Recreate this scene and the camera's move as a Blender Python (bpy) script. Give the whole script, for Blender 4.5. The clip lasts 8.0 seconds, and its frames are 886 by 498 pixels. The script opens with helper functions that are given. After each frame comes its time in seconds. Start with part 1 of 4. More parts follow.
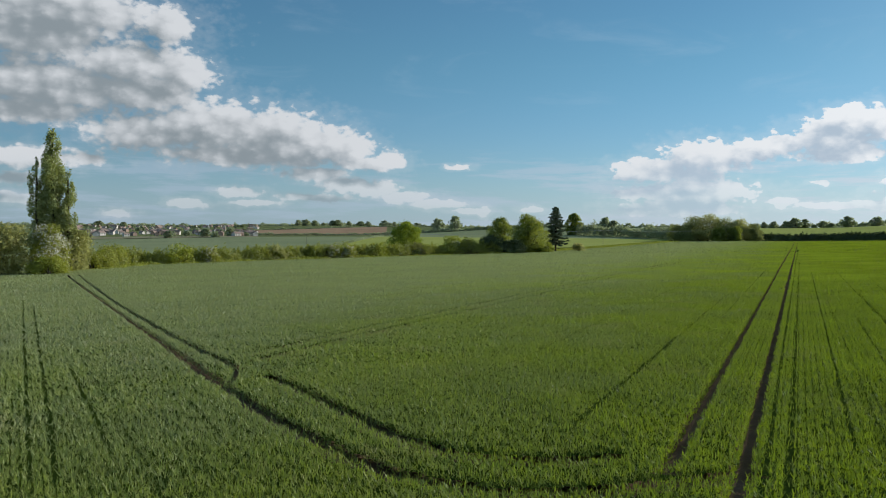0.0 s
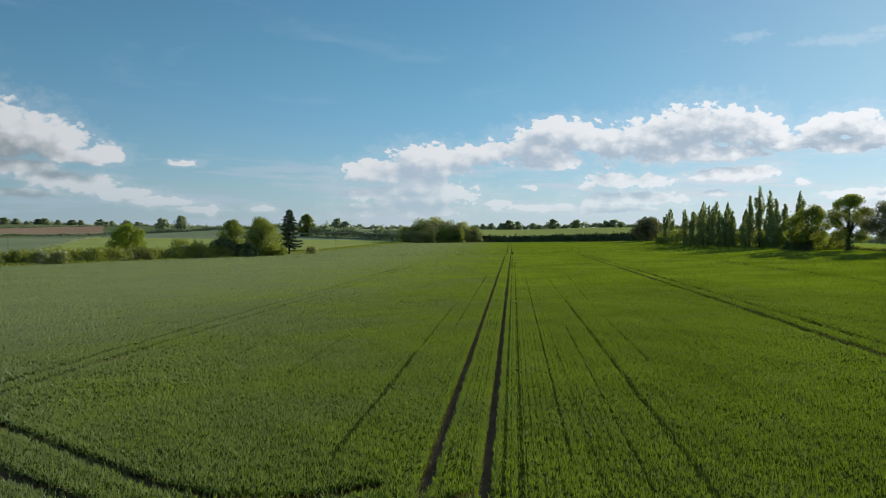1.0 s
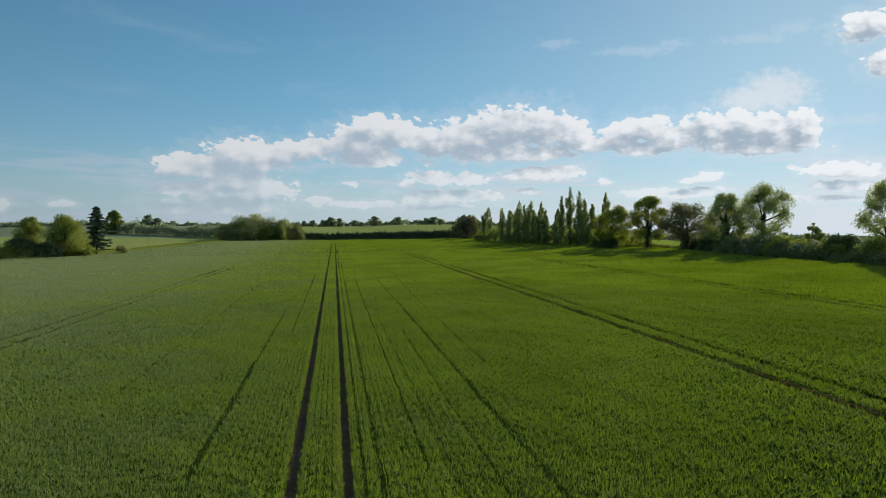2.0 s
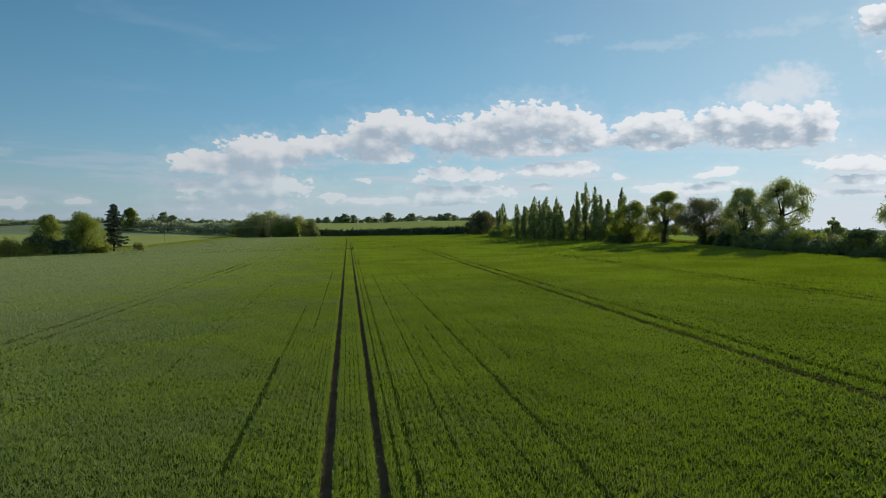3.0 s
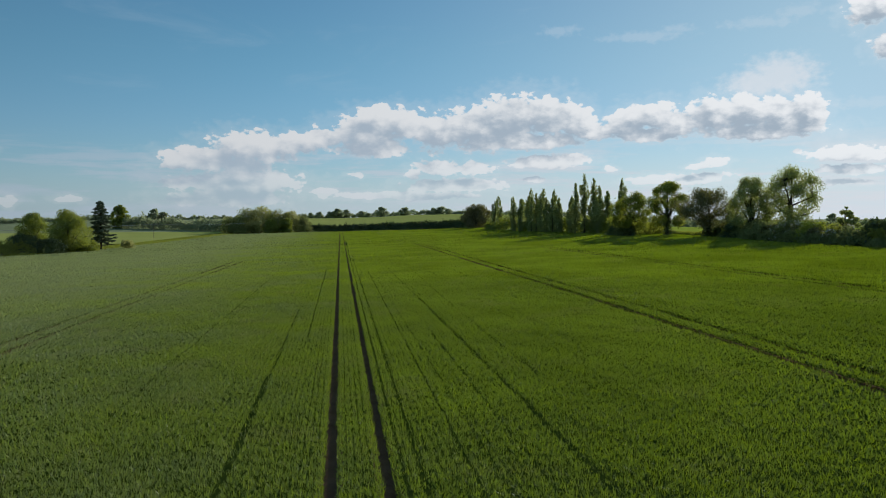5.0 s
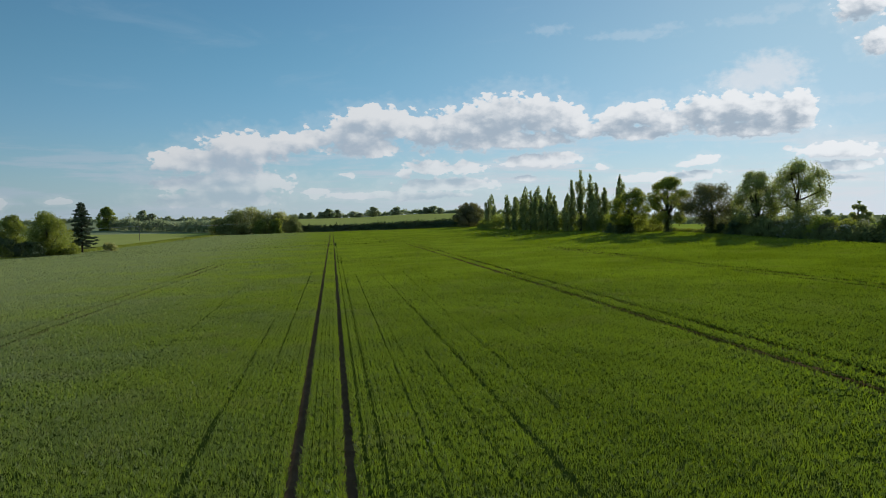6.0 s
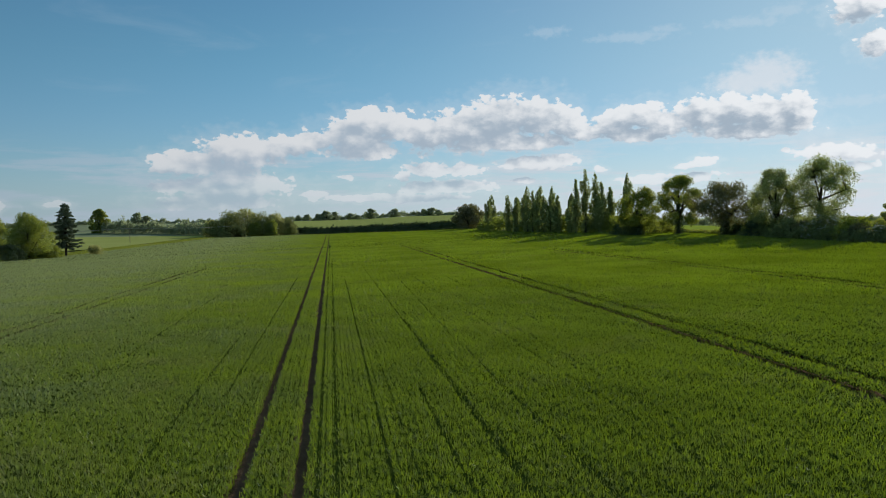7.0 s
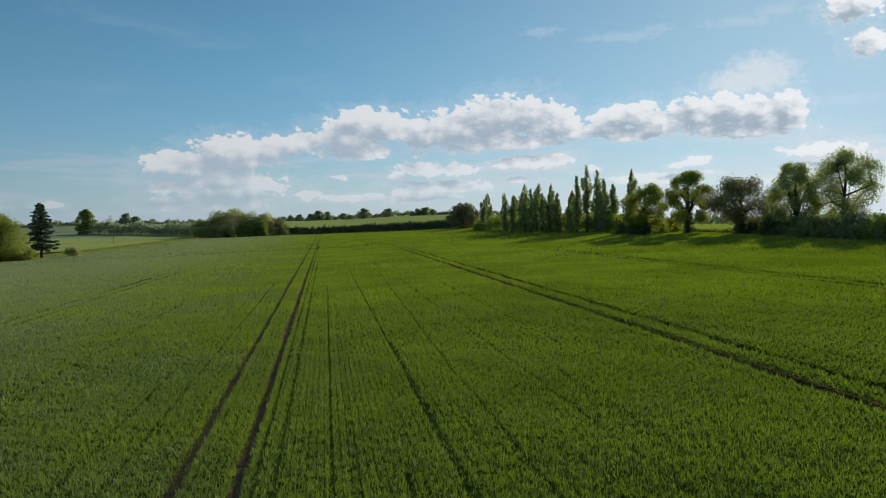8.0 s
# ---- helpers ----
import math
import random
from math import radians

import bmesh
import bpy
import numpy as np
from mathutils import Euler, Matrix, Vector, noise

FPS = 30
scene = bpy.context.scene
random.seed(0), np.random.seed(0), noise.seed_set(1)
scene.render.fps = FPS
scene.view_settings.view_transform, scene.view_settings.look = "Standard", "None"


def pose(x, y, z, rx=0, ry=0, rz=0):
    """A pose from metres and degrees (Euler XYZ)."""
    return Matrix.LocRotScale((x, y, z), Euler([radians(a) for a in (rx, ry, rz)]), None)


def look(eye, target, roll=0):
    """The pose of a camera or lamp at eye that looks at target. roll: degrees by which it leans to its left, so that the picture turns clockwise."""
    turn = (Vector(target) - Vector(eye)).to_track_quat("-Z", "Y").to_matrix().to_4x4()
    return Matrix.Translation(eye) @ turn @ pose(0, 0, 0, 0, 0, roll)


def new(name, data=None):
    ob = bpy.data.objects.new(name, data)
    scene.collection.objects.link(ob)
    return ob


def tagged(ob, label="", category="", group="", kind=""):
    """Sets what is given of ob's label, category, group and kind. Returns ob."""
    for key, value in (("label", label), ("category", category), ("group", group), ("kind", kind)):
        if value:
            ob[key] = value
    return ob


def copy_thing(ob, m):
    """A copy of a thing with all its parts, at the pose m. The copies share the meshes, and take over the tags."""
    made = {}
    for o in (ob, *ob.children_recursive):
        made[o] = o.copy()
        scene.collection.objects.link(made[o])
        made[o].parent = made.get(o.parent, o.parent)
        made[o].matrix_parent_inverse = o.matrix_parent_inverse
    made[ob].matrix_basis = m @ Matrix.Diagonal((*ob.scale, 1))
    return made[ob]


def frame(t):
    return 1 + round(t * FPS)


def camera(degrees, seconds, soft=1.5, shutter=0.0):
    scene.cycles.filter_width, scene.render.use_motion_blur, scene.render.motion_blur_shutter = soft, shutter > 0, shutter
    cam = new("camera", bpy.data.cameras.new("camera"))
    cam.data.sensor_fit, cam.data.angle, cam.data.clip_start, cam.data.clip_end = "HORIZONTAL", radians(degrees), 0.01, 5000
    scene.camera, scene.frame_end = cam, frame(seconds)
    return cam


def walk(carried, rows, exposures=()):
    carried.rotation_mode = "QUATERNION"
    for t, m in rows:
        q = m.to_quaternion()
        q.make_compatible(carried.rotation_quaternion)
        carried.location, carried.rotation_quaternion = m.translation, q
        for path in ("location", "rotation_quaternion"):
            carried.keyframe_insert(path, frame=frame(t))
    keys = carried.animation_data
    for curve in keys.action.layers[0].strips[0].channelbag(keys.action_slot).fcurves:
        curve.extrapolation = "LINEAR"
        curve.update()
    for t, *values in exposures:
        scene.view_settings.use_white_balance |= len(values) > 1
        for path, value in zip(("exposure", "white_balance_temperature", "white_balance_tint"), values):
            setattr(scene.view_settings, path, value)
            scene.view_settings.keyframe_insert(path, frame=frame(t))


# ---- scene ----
# camera and its walk
cam = camera(58.0, 8.0, soft=0.9)
PATH = [
    (0, (2.09, 0.02, 6.37), (-1.988, 9.152, 6.123), 0.52),
    (0.1, (2.07, -0.18, 6.57), (-1.598, 9.126, 6.335), 0.57),
    (0.2, (2.05, -0.37, 6.78), (-1.324, 9.038, 6.548), 0.61),
    (0.3, (2.03, -0.57, 6.99), (-1.064, 8.935, 6.760), 0.66),
    (0.4, (2.01, -0.77, 7.20), (-0.816, 8.819, 6.972), 0.70),
    (0.5, (1.99, -0.97, 7.41), (-0.590, 8.689, 7.184), 0.75),
    (0.6, (1.91, -1.07, 7.49), (-0.349, 8.666, 7.258), 0.74),
    (0.7, (1.83, -1.18, 7.56), (-0.110, 8.632, 7.332), 0.73),
    (0.8, (1.75, -1.28, 7.63), (0.139, 8.589, 7.406), 0.72),
    (0.9, (1.68, -1.38, 7.70), (0.434, 8.540, 7.479), 0.71),
    (1, (1.60, -1.48, 7.77), (0.727, 8.478, 7.553), 0.70),
    (1.1, (1.46, -1.56, 7.87), (0.967, 8.427, 7.660), 0.70),
    (1.2, (1.31, -1.64, 7.98), (1.153, 8.360, 7.767), 0.71),
    (1.3, (1.16, -1.71, 8.08), (1.382, 8.283, 7.874), 0.71),
    (1.4, (1.02, -1.79, 8.18), (1.751, 8.181, 7.981), 0.72),
    (1.5, (0.87, -1.87, 8.29), (2.121, 8.053, 8.087), 0.72),
    (1.6, (0.77, -1.90, 8.31), (2.353, 7.977, 8.107), 0.71),
    (1.7, (0.68, -1.92, 8.34), (2.278, 7.945, 8.127), 0.70),
    (1.8, (0.58, -1.95, 8.37), (2.127, 7.925, 8.147), 0.69),
    (1.9, (0.48, -1.98, 8.39), (1.936, 7.910, 8.166), 0.68),
    (2, (0.38, -2.01, 8.42), (1.731, 7.896, 8.186), 0.66),
    (2.1, (0.29, -2.01, 8.42), (1.522, 7.911, 8.181), 0.64),
    (2.2, (0.20, -2.01, 8.42), (1.346, 7.922, 8.176), 0.62),
    (3.3, (-0.39, -1.38, 8.34), (0.806, 8.546, 8.041), 0.40),
    (3.5, (-0.49, -1.04, 8.34), (0.713, 8.886, 8.031), 0.36),
    (4, (-0.69, 0.25, 8.37), (0.661, 10.153, 8.035), 0.18),
    (4.5, (-0.70, 2.24, 8.42), (0.595, 12.151, 8.061), -0.01),
    (4.7, (-0.67, 3.29, 8.42), (0.587, 13.206, 8.060), -0.10),
    (6, (0.45, 13.52, 8.24), (1.818, 23.424, 7.871), -0.68),
    (6.5, (1.05, 18.80, 7.94), (2.397, 28.704, 7.595), -0.71),
    (7, (1.93, 24.81, 7.94), (3.315, 34.703, 7.599), -0.75),
    (7.5, (2.58, 30.78, 8.14), (3.997, 40.672, 7.783), -0.91),
    (8, (3.53, 37.31, 7.77), (4.988, 47.199, 7.425), -0.93),
]
walk(cam, [(t, look(eye, target, roll)) for t, eye, target, roll in PATH], [(0.0, -0.24, 6000.0, 9.0), (2.0, -0.44, 6000.0, 9.0), (4.0, -0.51, 6000.0, 9.0), (8.0, -0.48, 6000.0, 9.0)])

# ---- world, sun, exposure ----
SUN_AZ, SUN_EL = 34.5, 17.2
SKY_STRENGTH = 0.088
sun = new("sun", bpy.data.lights.new("sun", "SUN"))
sun.data.energy, sun.data.angle, sun.data.color = 5.0, radians(0.53), (1.0, 0.93, 0.82)
_sx, _sy, _sz = (math.sin(radians(SUN_AZ)) * math.cos(radians(SUN_EL)), math.cos(radians(SUN_AZ)) * math.cos(radians(SUN_EL)), math.sin(radians(SUN_EL)))
sun.matrix_basis = look((_sx * 100, _sy * 100, _sz * 100), (0, 0, 0))

# cumulus banks: bearing, height above the horizon, half width and half height, in degrees
CLOUD_WEST = [(-49.5, 13.71, 6.57, 2.04), (-43.0, 13.33, 1.98, 1.36), (-51.1, 11.99, 5.11, 1.7), (-45.5, 10.61, 3.85, 1.62), (-42.2, 10.29, 2.26, 1.55), (-50.2, 8.97, 6.19, 2.04), (-44.8, 8.84, 4.59, 1.28), (-51.2, 7.3, 4.16, 0.88)]
CLOUD_WEST_LOBE = [(-40.4, 6.83, 4.84, 1.9), (-36.2, 6.42, 4.25, 1.94), (-32.7, 5.81, 2.77, 1.5), (-44.4, 6.27, 3.91, 1.3), (-37.8, 5.01, 6.49, 0.85), (-30.7, 5.7, 1.79, 1.19), (-27.9, 4.91, 1.37, 0.72), (-29.5, 4.61, 2.4, 0.48), (-34.3, 5.11, 2.35, 0.98)]
CLOUD_WEST_LOW = [(-51.2, 4.36, 3.21, 0.78), (-47.9, 4.44, 0.95, 0.48), (-52.1, 3.0, 1.58, 0.43), (-51.6, 1.77, 1.91, 0.43), (-33.1, 3.83, 2.37, 0.56), (-31.1, 3.19, 2.19, 0.6), (-29.1, 2.81, 2.21, 0.6), (-26.9, 2.24, 2.02, 0.44), (-24.5, 1.78, 2.02, 0.36), (-22.2, 1.35, 1.41, 0.24), (-38.3, 2.46, 1.6, 0.39), (-41.9, 1.62, 1.47, 0.35), (-46.3, 0.89, 1.04, 0.3), (-22.9, 4.41, 0.89, 0.24), (-37.4, 1.69, 1.92, 0.24), (-33.1, 2.16, 2.76, 0.32)]
CLOUD_NORTH = [(-5.9, 5.1, 3.3, 1.15), (-9.3, 4.25, 3.0, 0.85), (-2.8, 5.45, 1.76, 0.78), (-11.1, 3.82, 1.23, 0.34), (-6.6, 2.75, 4.2, 0.95), (-6.6, 3.75, 2.2, 0.6), (-4.5, 2.94, 1.08, 0.55), (-10.0, 2.58, 2.57, 0.38), (-7.4, 1.62, 4.0, 0.7), (-9.6, 1.36, 2.21, 0.39), (-1.2, 5.75, 1.58, 0.79), (2.0, 6.12, 2.8, 1.42), (2.6, 7.58, 1.44, 0.63), (4.6, 6.86, 1.69, 1.18), (7.0, 6.17, 2.02, 1.43), (2.4, 5.01, 2.8, 0.56)]
CLOUD_EAST = [(10.0, 6.49, 3.02, 1.58), (12.4, 7.27, 2.6, 1.65), (14.8, 7.4, 2.18, 1.49), (16.8, 6.83, 1.65, 1.09), (18.0, 6.1, 1.76, 0.63), (13.2, 5.56, 5.6, 0.63), (20.3, 6.64, 1.73, 1.08), (22.0, 7.1, 2.08, 1.0), (23.5, 6.45, 1.49, 0.99), (21.8, 5.84, 2.66, 0.5), (25.9, 7.05, 1.75, 1.28), (28.0, 7.04, 2.13, 1.26), (30.1, 6.8, 1.72, 1.17), (31.8, 6.87, 1.27, 1.37), (28.8, 5.83, 4.04, 0.67)]
CLOUD_EAST_LOW = [(7.0, 3.69, 1.82, 0.56), (5.2, 3.24, 0.56, 0.44), (9.6, 3.7, 1.37, 0.48), (14.4, 4.09, 2.87, 0.52), (16.4, 4.23, 1.1, 0.44), (19.2, 3.58, 0.47, 0.28), (13.8, 2.89, 1.04, 0.24), (25.0, 3.58, 0.88, 0.23), (26.1, 3.9, 0.87, 0.34), (23.4, 2.72, 3.37, 0.35), (25.6, 2.96, 1.46, 0.27), (34.2, 4.18, 2.33, 0.54), (34.5, 3.2, 2.57, 0.32), (31.2, 4.38, 0.34, 0.18), (-1.2, 2.07, 1.03, 0.36), (8.4, 2.49, 3.84, 0.48), (4.4, 1.75, 5.64, 0.32), (1.2, 3.25, 0.72, 0.2), (32.9, 2.4, 2.98, 0.26), (6.0, 2.32, 0.89, 0.32), (-21.1, 1.28, 0.5, 0.39), (-17.7, 1.44, 0.86, 0.29)]
CLOUD_HIGH = [(35.5, 12.95, 1.63, 1.07), (36.3, 10.68, 1.12, 0.88)]
CLOUD_SOFT = [(30.1, 9.34, 2.13, 1.22), (28.7, 8.96, 2.1, 0.8)]
WISPS = [(15.5, 12.99, 1.26, 0.34), (21.4, 12.4, 2.65, 0.33), (23.6, 12.79, 1.11, 0.26), (31.1, 13.3, 1.28, 0.42), (28.7, 12.73, 2.1, 0.35), (35.1, 7.33, 1.9, 0.32)]


class Nodes:
    """Short hand for building a node tree."""

    def __init__(self, tree):
        self.tree = tree
        tree.nodes.clear()

    def add(self, kind, inputs=None):
        n = self.tree.nodes.new(kind)
        for key, value in (inputs or {}).items():
            self.put(n.inputs[key], value)
        return n

    def put(self, socket, value):
        if isinstance(value, bpy.types.NodeSocket):
            self.tree.links.new(value, socket)
        elif value is not None:
            socket.default_value = value

    def math(self, op, a, b=None, c=None):
        n = self.tree.nodes.new("ShaderNodeMath")
        n.operation = op
        for key, value in enumerate((a, b, c)):
            self.put(n.inputs[key], value)
        return n.outputs[0]

    def vec(self, op, a, b=None, c=None):
        n = self.tree.nodes.new("ShaderNodeVectorMath")
        n.operation = op
        for key, value in enumerate((a, b, c)):
            self.put(n.inputs[key], value)
        return n.outputs["Value"] if op in ("LENGTH", "DOT_PRODUCT") else n.outputs["Vector"]

    def ramp(self, v, a, b, lo=0.0, hi=1.0):
        n = self.add("ShaderNodeMapRange", {"Value": v, "From Min": a, "From Max": b, "To Min": lo, "To Max": hi})
        n.interpolation_type = "SMOOTHSTEP"
        return n.outputs[0]

    def mix(self, f, a, b):
        n = self.tree.nodes.new("ShaderNodeMix")
        n.data_type = "RGBA"
        self.put(n.inputs[0], f)
        self.put(n.inputs[6], a)
        self.put(n.inputs[7], b)
        return n.outputs[2]

    def noise(self, vector, scale, detail=4.0, rough=0.5, distort=0.0):
        n = self.add("ShaderNodeTexNoise", {"Vector": vector, "Scale": scale, "Detail": detail, "Roughness": rough, "Distortion": distort})
        return n


def build_sky():
    world = bpy.data.worlds.new("sky")
    scene.world = world
    world.use_nodes = True
    g = Nodes(world.node_tree)
    way = g.add("ShaderNodeTexCoord").outputs["Generated"]
    air = g.add("ShaderNodeTexSky")
    air.sky_type, air.sun_disc = "NISHITA", False
    air.sun_elevation, air.sun_rotation = radians(SUN_EL), radians(SUN_AZ)
    air.altitude, air.air_density, air.dust_density, air.ozone_density = 60.0, 1.0, 0.1, 1.3
    sky = air.outputs[0]
    sep = g.add("ShaderNodeSeparateXYZ", {0: way})
    x, y, z = sep.outputs
    az = g.math("MULTIPLY", g.math("ARCTAN2", x, y), 57.29578)
    el = g.math("MULTIPLY", g.math("ARCSINE", z), 57.29578)
    p = g.add("ShaderNodeCombineXYZ", {0: az, 1: el, 2: 0.0}).outputs[0]
    # billows: domed cells at three sizes swell the outline, noise bends it
    q = g.vec("MULTIPLY", p, (1.0, 1.45, 1.0))
    mid = g.noise(q, 0.9, 3.0, 0.5)
    fine = g.noise(q, 1.7, 5.0, 0.55)
    bend = g.vec("MULTIPLY", g.vec("SUBTRACT", mid.outputs["Color"], (0.5, 0.5, 0.5)), (1.1, 0.5, 0.0))
    pw = g.vec("ADD", p, bend)
    ruffle = g.math("SUBTRACT", fine.outputs[0], 0.5)

    def domes(at, scale):
        n = g.add("ShaderNodeTexVoronoi", {"Vector": g.vec("ADD", at, g.vec("MULTIPLY", fine.outputs["Color"], (0.5, 0.5, 0.0))), "Scale": scale})
        n.voronoi_dimensions, n.feature = "2D", "SMOOTH_F1"
        n.inputs["Smoothness"].default_value = 0.6
        return g.math("SUBTRACT", 0.45, n.outputs["Distance"])

    dome_big, dome_small = domes(q, 0.75), domes(q, 2.0)

    def bank(at, blobs):
        best = None
        for a, e, w, h in blobs:
            d = g.vec("LENGTH", g.vec("MULTIPLY_ADD", at, (1 / w, 1 / h, 0), (-a / w, -e / h, 0)))
            best = d if best is None else g.math("SMOOTH_MIN", best, d, 0.35)
        return best

    every = CLOUD_WEST + CLOUD_WEST_LOBE + CLOUD_WEST_LOW + CLOUD_NORTH + CLOUD_EAST + CLOUD_EAST_LOW + CLOUD_HIGH
    toward = g.ramp(az, -40.0, 45.0)
    here = bank(pw, every)
    sunward = g.vec("ADD", pw, g.mix(toward, (1.3, 1.25, 0.0, 1), (0.35, 0.75, 0.0, 1)))
    there = bank(sunward, every)
    swell = g.math("ADD", g.math("MULTIPLY", dome_big, 0.55), g.math("ADD", g.math("MULTIPLY", dome_small, 0.32), g.math("MULTIPLY", ruffle, 1.0)))
    body = g.math("SUBTRACT", here, g.math("MULTIPLY", swell, g.ramp(here, 0.3, 0.9, 0.2, 1.0)))
    # grey where much cloud lies between a place and the sun, bright on the crests and where it is thin
    deep = g.math("ADD", there, g.math("MULTIPLY", ruffle, g.math("MULTIPLY_ADD", toward, 0.30, 0.15)))
    deep = g.math("ADD", deep, g.math("MULTIPLY", g.math("ADD", g.math("MULTIPLY", dome_small, 0.3), dome_big), 0.55))
    aside = g.vec("ADD", q, g.mix(toward, (0.55, 0.55, 0.0, 1), (0.25, 0.6, 0.0, 1)))
    relief = g.math("MULTIPLY", g.math("SUBTRACT", dome_big, domes(aside, 0.75)), 0.22)
    relief = g.math("ADD", relief, g.math("MULTIPLY", g.math("SUBTRACT", fine.outputs[0], g.noise(aside, 1.7, 5.0, 0.55).outputs[0]), g.math("MULTIPLY_ADD", toward, 0.45, 0.2)))
    lit = g.ramp(g.math("ADD", deep, relief), 0.10, 1.40)
    # crisp on the crests, frayed below
    cover = g.ramp(body, g.math("ADD", g.math("MULTIPLY_ADD", lit, -0.20, 1.22), g.ramp(toward, 0.35, 0.0, 0.0, 0.12)), g.math("SUBTRACT", g.math("MULTIPLY_ADD", lit, 0.18, 0.62), g.ramp(toward, 0.35, 0.0, 0.0, 0.14)))
    cover = g.math("MULTIPLY", cover, g.ramp(el, 0.6, 5.0, 0.5, 1.0))
    halo = g.math("MULTIPLY", g.ramp(body, 1.8, 0.95), 0.16)
    cover = g.math("MAXIMUM", cover, halo)
    thin = g.ramp(body, 0.70, 1.05)
    lit = g.math("MAXIMUM", lit, g.math("MULTIPLY", thin, g.math("MULTIPLY_ADD", toward, 0.6, 0.15)))
    crest = g.mix(toward, (0.80, 0.79, 0.77, 1), (1.24, 1.21, 1.16, 1))
    under = g.mix(g.ramp(az, -40.0, -4.0), (0.315, 0.35, 0.36, 1), (0.54, 0.62, 0.69, 1))
    cloud = g.mix(lit, under, crest)
    # low, flat layers of distant cloud
    flat = g.noise(g.vec("MULTIPLY", p, (0.10, 0.85, 1.0)), 1.0, 6.0, 0.6)
    haze = g.math("MULTIPLY", g.ramp(el, 5.5, -0.5), g.math("MULTIPLY_ADD", toward, 0.42, 0.5))
    layer = g.math("MULTIPLY", g.ramp(flat.outputs[0], 0.48, 0.62), g.math("MULTIPLY", g.ramp(el, 6.5, 3.5), g.math("MULTIPLY_ADD", toward, 0.4, 0.45)))
    # high wisps
    wisp = g.noise(g.vec("MULTIPLY", g.vec("ADD", p, (0.0, 40.0, 0.0)), (0.10, 0.35, 1.0)), 1.0, 5.0, 0.6, 0.6)
    veil = g.math("MULTIPLY", g.ramp(wisp.outputs[0], 0.52, 0.80), g.math("MULTIPLY", g.ramp(el, 6.0, 10.0), 0.13))
    air_tint = g.mix(g.ramp(el, 2.0, 13.0), (SKY_STRENGTH * 0.68, SKY_STRENGTH * 0.90, SKY_STRENGTH * 1.18, 1), (SKY_STRENGTH * 0.67, SKY_STRENGTH * 1.0, SKY_STRENGTH * 1.08, 1))
    clear = g.vec("MULTIPLY", sky, air_tint)
    seen = g.mix(veil, clear, (0.75, 0.82, 0.88, 1))
    # the bright air round the sun
    glare = g.math("MULTIPLY", g.ramp(az, -8.0, 55.0), g.ramp(el, 40.0, 4.0, 0.15, 0.62))
    seen = g.mix(glare, seen, (0.74, 0.84, 0.92, 1))
    soft = g.ramp(g.math("ADD", bank(pw, CLOUD_SOFT), g.math("MULTIPLY", ruffle, -1.3)), 1.5, 0.35, 0.0, 0.8)
    streak = g.ramp(g.math("ADD", bank(pw, WISPS), g.math("MULTIPLY", ruffle, -2.5)), 1.5, 0.3, 0.0, 0.2)
    seen = g.mix(g.math("MAXIMUM", soft, streak), seen, (1.02, 1.03, 1.03, 1))
    seen = g.mix(haze, seen, g.mix(toward, (0.34, 0.49, 0.69, 1), (0.92, 0.98, 1.05, 1)))
    seen = g.mix(layer, seen, g.mix(toward, (0.49, 0.57, 0.66, 1), (1.0, 1.0, 1.0, 1)))
    seen = g.mix(cover, seen, cloud)
    out = g.add("ShaderNodeBackground", {"Color": seen, "Strength": 1.0}).outputs[0]
    g.add("ShaderNodeOutputWorld", {"Surface": out})


build_sky()

# ---- materials ----
def material(name):
    m = bpy.data.materials.new(name)
    m.use_nodes = True
    return m, Nodes(m.node_tree)


